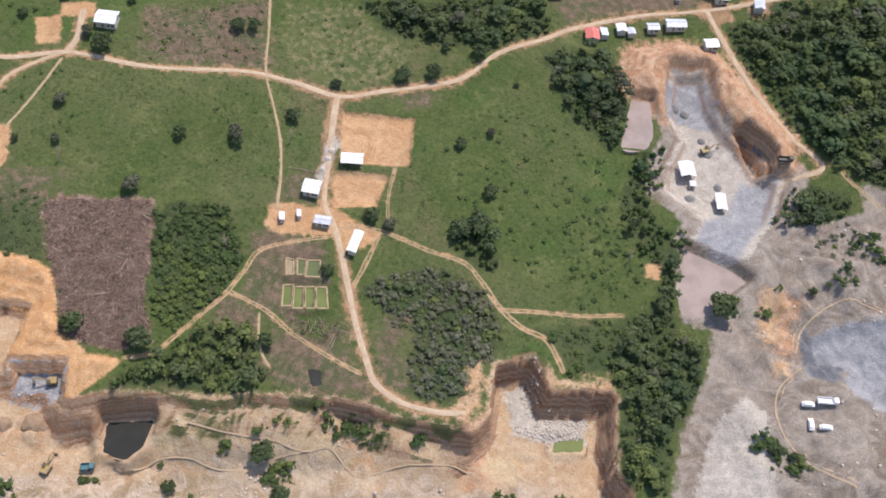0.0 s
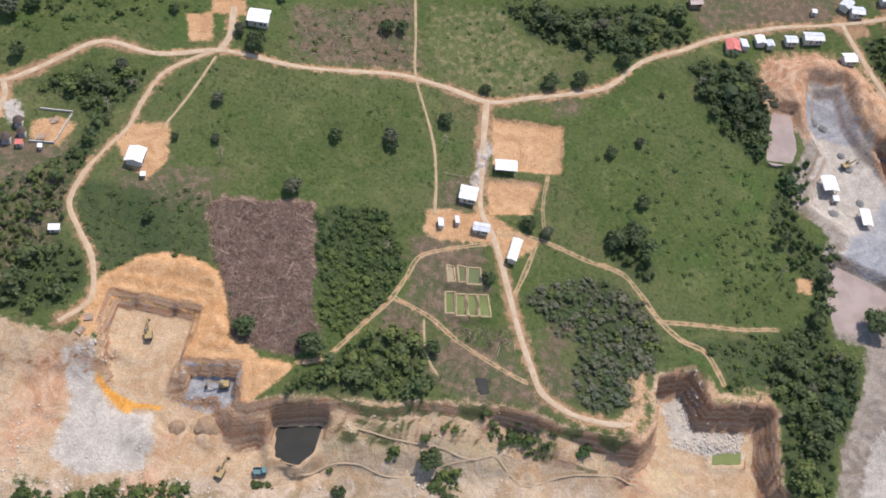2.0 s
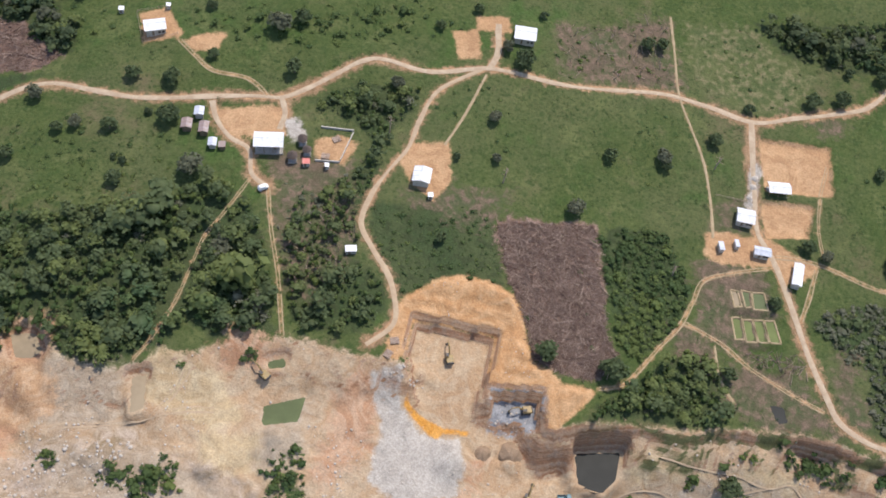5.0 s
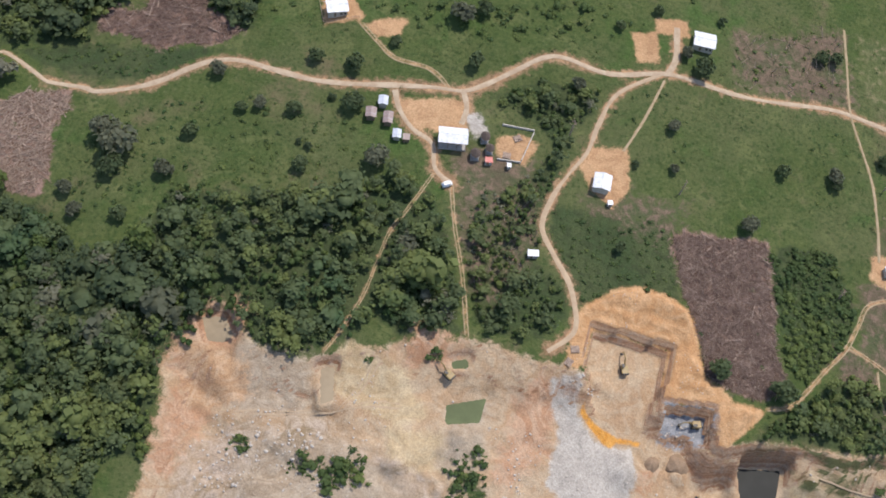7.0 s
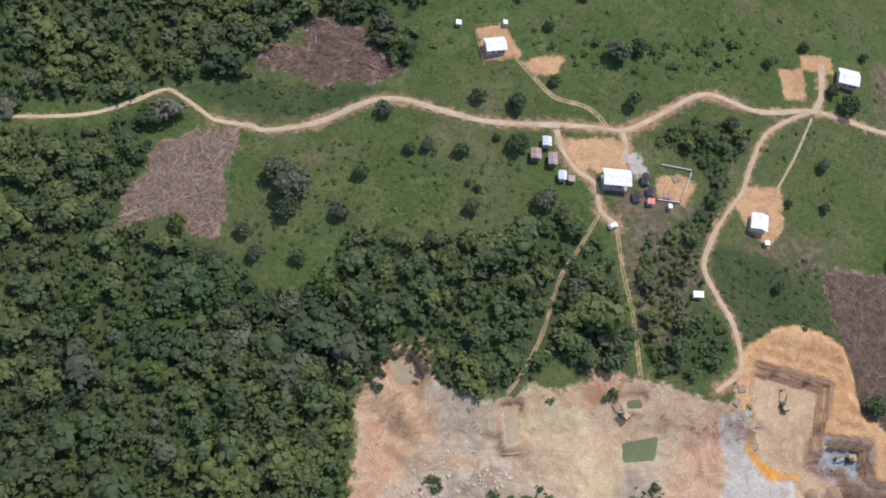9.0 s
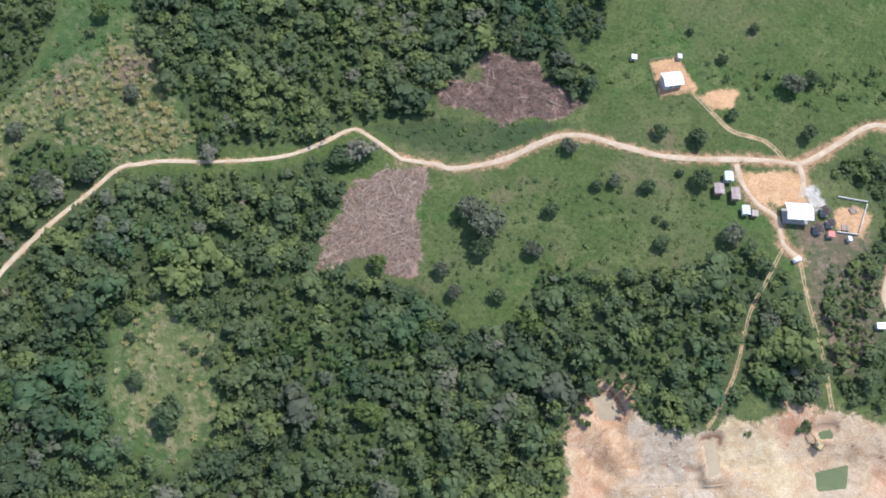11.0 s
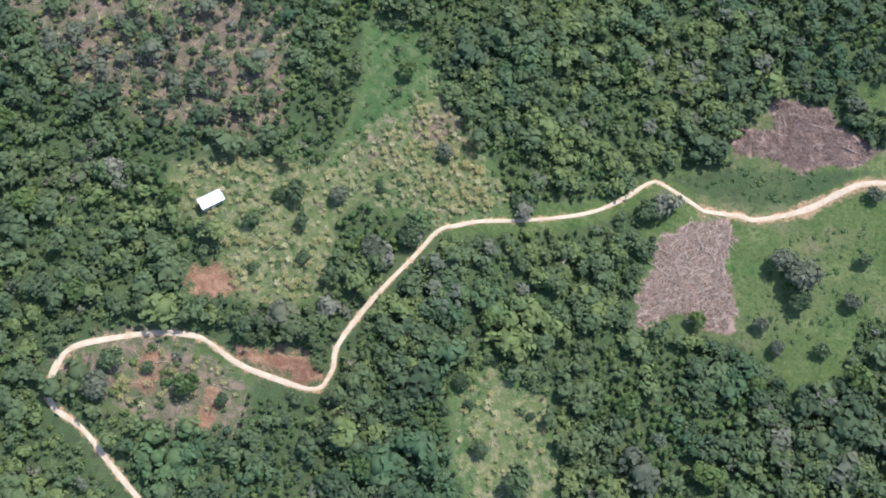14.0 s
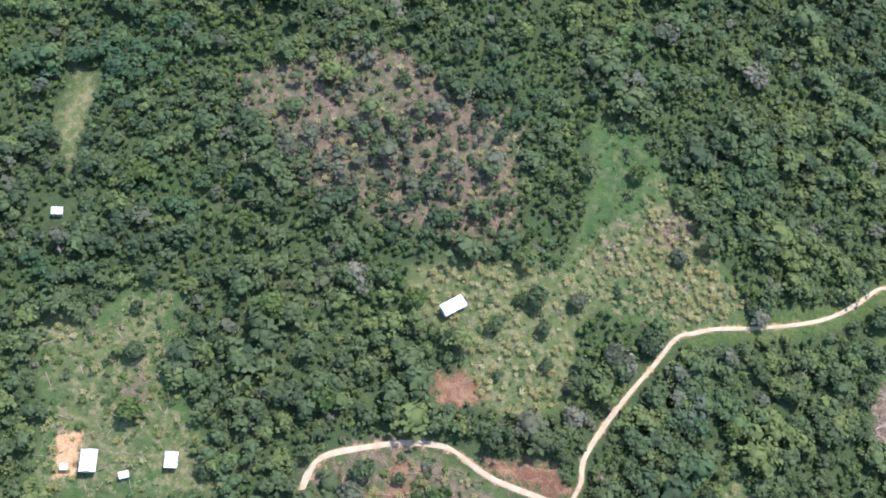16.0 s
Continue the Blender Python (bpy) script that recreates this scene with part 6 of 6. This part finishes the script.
def house(x, y, ln, wd, turn, h, roof, kind, label):
    """A building with its long side along its own x."""
    if wd > ln and kind != "hip":
        ln, wd, turn = wd, ln, turn + 90
    name = "shed" if kind in ("open", "lean") else "hut" if kind == "hip" else "house"
    thing = tagged(new(name), label, name)
    e = 0.55 if kind != "lean" else 0.25  # eaves
    L, W = ln / 2, wd / 2
    w, d = L - e, W - e
    rise = 0.30 * W if kind in ("gable", "open") else 0.16 * W if kind == "lean" else 0.75 * W
    if kind in ("gable", "open"):
        for s in (-1, 1):
            bm = slab(bmesh.new(), (-L, s * W, h), (L, s * W, h), (L, 0, h + rise), (-L, 0, h + rise), 0.07)
            bmesh.ops.recalc_face_normals(bm, faces=bm.faces)
            panel = part("roof_slope", bm, roof, thing)
            for k in range(1, int(ln / 2.2)):
                sx = -L + k * ln / int(ln / 2.2)
                b = slab(bmesh.new(), (sx - 0.04, s * W, h + 0.05), (sx + 0.04, s * W, h + 0.05), (sx + 0.04, 0, h + rise + 0.05), (sx - 0.04, 0, h + rise + 0.05), 0.06)
                bmesh.ops.recalc_face_normals(b, faces=b.faces)
                part("seam", b, roof, panel)
        part("ridge_cap", boxed(0, 0, h + rise - 0.02, ln, 0.4, 0.1, 0.03), roof, thing)
    elif kind == "lean":
        bm = slab(bmesh.new(), (-L, -W, h - rise), (L, -W, h - rise), (L, W, h + rise), (-L, W, h + rise), 0.07)
        bmesh.ops.recalc_face_normals(bm, faces=bm.faces)
        part("roof_slope", bm, roof, thing)
    else:
        bm = bmesh.new()
        n = 12
        rings = [[bm.verts.new((L * s * math.cos(6.283 * k / n) * (1 + 0.05 * (k % 2)), W * s * math.sin(6.283 * k / n) * (1 + 0.05 * (k % 2)), h + rise * (1 - s) - (0.0 if s < 1 else 0.1))) for k in range(n)] for s in (1.0, 0.6, 0.25, 0.03)]
        for a, b in zip(rings[:-1], rings[1:]):
            for k in range(n):
                bm.faces.new((a[k], a[(k + 1) % n], b[(k + 1) % n], b[k]))
        bm.faces.new(rings[0][::-1])
        bm.faces.new(rings[-1])
        part("roof", bm, roof, thing)
    if kind in ("open", "hip"):
        for px in np.linspace(-w, w, 4 if ln > 9 else 3 if ln > 6 else 2):
            for py in (-d, d):
                part("post", boxed(px, py, -0.6, 0.16, 0.16, h + 0.6), M_WOOD, thing)
        part("floor_slab", boxed(0, 0, -0.6, 2 * w + 0.4, 2 * d + 0.4, 0.75), M_CONCRETE, thing)
        for k, (cx, cy, sx, sy, sz) in enumerate([(-0.4 * w, 0.2 * d, 1.6, 1.0, 1.1), (0.5 * w, -0.1 * d, 1.2, 1.6, 0.9)] if kind == "open" else []):
            part("bench", boxed(cx, cy, 0.15, sx, sy, sz, 0.05), M_WOOD, thing)
    else:
        top = h - 0.12 if kind == "gable" else h - rise - 0.08
        t = 0.14
        for sx, sy, px, py in ((2 * w, t, 0, -d), (2 * w, t, 0, d), (t, 2 * d - t, -w, 0), (t, 2 * d - t, w, 0)):
            part("wall", boxed(px, py, -0.6, sx, sy, top + 0.6), M_WALL if roof is not M_RUST_ROOF else M_WOOD, thing)
        door = part("door", boxed(-0.3 * w, -d - 0.09, 0.0, 0.85, 0.06, min(2.0, top - 0.1), 0.01), M_WOOD, thing)
        part("handle", boxed(-0.3 * w + 0.32, -d - 0.15, 0.95, 0.05, 0.05, 0.14), M_STEEL, door)
        if ln > 4:
            for px in (0.35 * w, 0.75 * w):
                win = part("window", boxed(px, -d - 0.09, 0.9, 0.9, 0.05, min(0.9, top - 1.0)), M_DARK, thing)
                part("window_frame", boxed(px, -d - 0.10, 0.82, 1.06, 0.08, 0.08), M_WOOD, win)
    ca, sa = math.cos(radians(turn)), math.sin(radians(turn))
    cx = np.array([u * w * ca - v * d * sa + x for u in (-1, 1) for v in (-1, 1)])
    cy = np.array([u * w * sa + v * d * ca + y for u in (-1, 1) for v in (-1, 1)])
    thing.matrix_basis = pose(x, y, float(land(cx, cy).mean()) + 0.1, 0, 0, turn)


# ---- machines ----
def excavator(x, y, turn, label):
    ex = tagged(new("excavator"), label, "excavator")
    for s in (-1, 1):
        bm = boxed(0, s * 1.05, 0.0, 3.4, 0.55, 0.85, 0.3)
        t = part("track", bm, M_STEEL, ex)
        for k in range(5):
            b = bmesh.new()
            limb(b, (-1.2 + 0.6 * k, s * 1.05 - 0.32, 0.4), (-1.2 + 0.6 * k, s * 1.05 + 0.32, 0.4), 0.24, 0.24, 8)
            part("roller", b, M_STEEL, t)
    part("undercarriage", boxed(0, 0, 0.35, 1.6, 1.6, 0.6, 0.1), M_STEEL, ex)
    body = part("body", boxed(-0.5, 0, 0.95, 3.0, 2.5, 1.0, 0.15), M_YELLOW, ex)
    part("counterweight", boxed(-2.0, 0, 1.0, 0.6, 2.5, 0.95, 0.2), M_STEEL, body)
    cab = part("cab", boxed(0.55, 0.75, 1.95, 1.4, 0.95, 1.05, 0.12), M_YELLOW, ex)
    part("windscreen", boxed(1.26, 0.75, 2.1, 0.04, 0.8, 0.75), M_GLASS, cab)
    part("roof", boxed(0.55, 0.75, 2.99, 1.3, 0.9, 0.05), M_STEEL, cab)
    b = bmesh.new()
    limb(b, (0.9, -0.1, 1.7), (3.0, -0.1, 4.0), 0.32, 0.28, 4)
    limb(b, (3.0, -0.1, 4.0), (5.0, -0.1, 3.7), 0.28, 0.2, 4)
    part("boom", b, M_YELLOW, ex)
    b = bmesh.new()
    limb(b, (5.1, -0.1, 3.9), (5.9, -0.1, 1.3), 0.22, 0.14, 4)
    part("arm", b, M_YELLOW, ex)
    b = boxed(5.7, -0.1, 0.35, 0.9, 1.2, 0.9, 0.25)
    part("bucket", b, M_STEEL, ex)
    ex.matrix_basis = pose(x, y, height(x, y) + 0.1, 0, 0, turn)


def wheels(thing, spots, r, w):
    for px, py in spots:
        b = bmesh.new()
        limb(b, (px, py - w / 2, r), (px, py + w / 2, r), r, r, 14)
        tyre = part("wheel", b, M_RUBBER, thing)
        c = bmesh.new()
        limb(c, (px, py - w / 2 - 0.02, r), (px, py + w / 2 + 0.02, r), 0.5 * r, 0.5 * r, 10)
        part("rim", c, M_VAN, tyre)


def dump_truck(x, y, turn, paint, label, ln=6.2):
    tr = tagged(new("truck"), label, "truck")
    part("chassis", boxed(0, 0, 0.6, ln, 0.9, 0.25), M_STEEL, tr)
    cab = part("cab", boxed(ln / 2 - 0.85, 0, 0.75, 1.6, 2.2, 1.9, 0.15), paint, tr)
    part("windscreen", boxed(ln / 2 - 0.06, 0, 1.6, 0.06, 1.9, 0.75), M_GLASS, cab)
    bed = part("bed", boxed(-0.8, 0, 0.9, ln - 2.0, 2.3, 0.2), paint, tr)
    for sx, sy, px, py in ((ln - 2.0, 0.08, -0.8, -1.15), (ln - 2.0, 0.08, -0.8, 1.15), (0.08, 2.22, -0.8 - (ln - 2.0) / 2 + 0.04, 0), (0.08, 2.22, -0.8 + (ln - 2.0) / 2 - 0.04, 0)):
        part("side_board", boxed(px, py, 1.1, sx, sy, 0.9), paint, bed)
    wheels(tr, [(u, s) for u in (ln / 2 - 1.0, -ln / 2 + 0.9, -ln / 2 + 2.0) for s in (-0.95, 0.95)], 0.48, 0.32)
    tr.matrix_basis = pose(x, y, height(x, y) + 0.2, 0, 0, turn)


def van(x, y, turn, label, ln=4.6):
    v = tagged(new("van"), label, "van")
    body = part("body", boxed(0, 0, 0.35, ln, 1.8, 0.85, 0.12), M_VAN, v)
    part("cabin", boxed(-0.25, 0, 1.18, ln * 0.68, 1.6, 0.75, 0.18), M_VAN, v)
    part("windscreen", boxed(ln * 0.34 - 0.25, 0, 1.25, 0.06, 1.4, 0.5), M_GLASS, body)
    wheels(v, [(u, s) for u in (ln * 0.31, -ln * 0.31) for s in (-0.82, 0.82)], 0.36, 0.24)
    v.matrix_basis = pose(x, y, height(x, y) + 0.15, 0, 0, turn)


# ---- rock and rubble ----
def rocks():
    rng = np.random.default_rng(8)
    ico = bmesh.new()
    bmesh.ops.create_icosphere(ico, subdivisions=1, radius=1.0)
    iv, fi = np.array([v.co[:] for v in ico.verts]), np.array([[v.index for v in f.verts] for f in ico.faces])
    ico.free()
    shapes = [(iv * rng.uniform(0.65, 1.15, (len(iv), 1)) * (1, 0.8, 0.6), fi) for _ in range(6)]
    for poly, count, lo, hi, label in (
        (QUARRY, 8000, 0.15, 0.7, "broken pale rocks strewn over the quarry floor"),
        (RUBBLE, 5000, 0.25, 1.1, "heaped pale boulders and rubble on the quarry floor"),
        (GREY[3], 1400, 0.25, 0.8, "heap of pale broken rock in the pit"),
        (NE_PIT, 400, 0.2, 0.6, "grey broken rocks on the quarry floor"),
        (SAND_EAST, 3000, 0.2, 1.0, "pale stones scattered over washed sand"),
        (SPOIL, 300, 0.15, 0.4, "earth clods on the spoil heap"),
    ):
        p = [q for q in poly if q[1] > -239] if poly is QUARRY else poly
        if poly is QUARRY:
            p = [(-308, -152), *p, (68, -104)]
        x, y = scattered_in(rng, p, count)
        if poly is SAND_EAST and len(x):
            keep = (x < 184) & (y > -112)
            x, y = x[keep], y[keep]
        keep = fbm(x, y, 18) + 0.5 * fbm(x, y, 5) > rng.uniform(0.0, 0.5, len(x))
        x, y = x[keep], y[keep]
        n = len(x)
        r = lo + (hi - lo) * rng.random(n) ** 3
        spots = np.stack([x, y, land(x, y) + 0.1 * r, r, r, rng.uniform(0, 6.3, n), rng.random(n)], -1)
        joined("rocks", shapes, spots, M_STONE, label, "rocks")


def fence_line(points, label):
    """Posts with two rails of rough timber."""
    fence = tagged(new("fence"), label, "fence")
    p = smooth_line(points, 3.0) if len(points) > 2 else np.linspace(points[0], points[1], max(3, int(np.hypot(*np.subtract(points[1], points[0])) / 3)))
    z = land(p[:, 0], p[:, 1])
    for (x, y), h in zip(p, z):
        part("post", boxed(x, y, h - 0.3, 0.12, 0.12, 1.6), M_DEAD, fence)
    for (x, y), (u, v), a, b in zip(p[:-1], p[1:], z[:-1], z[1:]):
        for up in (0.5, 1.05):
            bm = bmesh.new()
            limb(bm, (x, y, a + up), (u, v, b + up), 0.05, 0.05, 4)
            part("rail", bm, M_DEAD, fence)


def low_wall(a, b, label, h=0.9, t=0.35):
    d = np.subtract(b, a)
    bm = bmesh.new()
    n = max(1, int(np.hypot(*d) / 2.5))
    for k in range(n):
        m = np.add(a, d * (k + 0.5) / n)
        box(bm, m[0], m[1], height(*m) - 0.4, np.hypot(*d) / n - 0.03, t, h + 0.4, 0.03, Matrix.Rotation(math.atan2(d[1], d[0]), 4, "Z"))
    me = bpy.data.meshes.new("low_wall")
    bm.to_mesh(me)
    bm.free()
    me.materials.append(M_WALL)
    tagged(new("low_wall", me), label, "wall", kind="structure")


def gravel_heap(x, y, radius, rise, material, label):
    """A tipped heap: a blunt ragged cone."""
    rng = np.random.default_rng(int(abs(x * 7 + y)))
    bm = bmesh.new()
    n, rings = 18, []
    for s, up in ((1.15, -0.6), (0.8, 0.3), (0.5, 0.65), (0.22, 0.95)):
        rings.append([bm.verts.new((radius * s * rng.uniform(0.85, 1.15) * math.cos(6.283 * k / n), radius * s * rng.uniform(0.85, 1.15) * math.sin(6.283 * k / n), rise * (up + rng.uniform(-0.05, 0.05)))) for k in range(n)])
    for a, b in zip(rings[:-1], rings[1:]):
        for k in range(n):
            bm.faces.new((a[k], a[(k + 1) % n], b[(k + 1) % n], b[k]))
    bm.faces.new(rings[-1])
    me = bpy.data.meshes.new("gravel_mound")
    bm.to_mesh(me)
    bm.free()
    me.materials.append(material)
    ob = tagged(new("gravel_mound", me), label, "mound")
    ob.matrix_basis = pose(x, y, height(x, y))


def cut_boards(x, y, turn, label):
    """A stack of sawn boards, laid crosswise in layers."""
    stack = tagged(new("board_stack"), label, "boards")
    for layer in range(4):
        for k in range(5):
            if layer % 2:
                part("board", boxed(-1.2 + 0.6 * k, 0, 0.12 * layer, 0.3, 2.6, 0.1), M_DEAD, stack)
            else:
                part("board", boxed(0, -1.0 + 0.5 * k, 0.12 * layer, 3.0, 0.3, 0.1), M_DEAD, stack)
    stack.matrix_basis = pose(x, y, height(x, y) + 0.05, 0, 0, turn)


# ---- build it ----
ground()
for kind, width, line in ROADS:
    if kind == "road":
        ribbon("road", width, line, M_ROAD, "pale packed earth road with uneven verges")
    elif kind == "lane":
        ribbon("lane", width, line, M_HAUL, "narrow reddish earth lane down to the quarry")
    elif kind == "track":
        ribbon("track", width, line, M_TRACK, "worn two-rut earth track across the grass", rut=True)
    else:
        ribbon("footpath", width, line, M_TRACK, "narrow worn footpath through the grass")
for line in HAUL:
    ribbon("haul_road", 2.6, line, M_HAUL, "rutted haul track over quarry sand", 0.14, rut=True)
for (poly, material, label), (_, level) in zip(PONDS, basins()):
    pond(poly, material, label, level)
fish_ponds()
for h in HOUSES:
    house(*h)
excavator(-132.8, -103.2, 80, "yellow excavator with a folded boom on quarry sand")
excavator(-168.0, -67.2, 110, "yellow excavator digging in the upper pit")
excavator(-139.2, -76.8, 200, "yellow excavator on the blue-grey pit floor")
excavator(-225.6, -89.6, 150, "small yellow excavator beside a green puddle")
excavator(80.8, 78.4, 30, "yellow excavator on the grey quarry floor")
dump_truck(-120.6, -99.2, 15, M_TEAL, "teal dump truck parked beside the dark pond", 4.8)
dump_truck(109.8, 70.2, 10, M_STEEL, "dark truck parked on the quarry rim")
dump_truck(127.3, -29.1, 6, M_VAN, "white truck with a long bed on the gravel yard", 7.6)
van(121.1, -30.6, 6, "white van parked on the gravel yard")
van(122.2, -37.8, 96, "white van parked on the gravel yard")
van(127.0, -38.7, 6, "white van parked on the gravel yard")
van(-245.4, -25.2, 40, "small light van stopped on the earth lane", 3.6)
low_wall((-232.8, 5.6), (-220.8, 7.2), "low pale block wall round a garden plot")
low_wall((-220.8, 6.4), (-222.4, -6.4), "low pale block wall round a garden plot")
low_wall((-222.4, -7.2), (-231.2, -8.8), "low pale block wall round a garden plot")
for a, b in (((-316.0, 40.0), (-308.8, 26.4)), ((-308.8, 26.4), (-296.8, 32.8)), ((-316.0, 40.8), (-304.8, 45.6))):
    fence_line([a, b], "grey timber fence round the house yard")
fence_line([(-83.2, 24.0), (-68.8, 24.8)], "low timber fence along the yard")
M_HEAP = plain("dark_gravel", (0.15, 0.15, 0.15), (0.22, 0.22, 0.21), 0.8, 0.95, bump=0.6)
for x, y, r, h in ((66, 98, 2.6, 1.6), (71, 96, 2.2, 1.3), (82, 78, 2.4, 1.4), (87, 62, 2.0, 1.0), (76, 54, 2.4, 1.2), (79, 84, 1.8, 1.0)):
    gravel_heap(x, y, r, h, M_HEAP, "dark tipped gravel mound on the grey quarry floor")
for x, y, r, h in ((-142, -90, 4.2, 2.2), (-151, -93, 3.0, 1.6)):
    gravel_heap(x, y, r, h, M_SPOIL_HEAP, "brown spoil mound tipped beside the lower pit")
for x, y, r, h in ((-69, 32, 1.5, 0.9), (-68.5, 36, 1.6, 1.0), (-70, 27, 1.2, 0.7)):
    gravel_heap(x, y, r, h, M_STONE, "pale gravel mound tipped beside the camp road")
cut_boards(-187, -69, 20, "stack of pale sawn boards beside the pit")
cut_boards(-188, -74, 70, "loose stack of pale boards beside the pit")
cut_boards(-73, 17, 10, "stack of pale boards in the yard")
cut_boards(-226, 2, 40, "stack of pale boards among the thatched huts")
cut_boards(-228, -6, 5, "stack of pale boards among the thatched huts")
dead_trees()
bright_trees()
grey_crowns()
palm_tufts()
snags()
plant_field_trees()
felled_ground()
rocks()
scatter_weeds()
plant_woods()
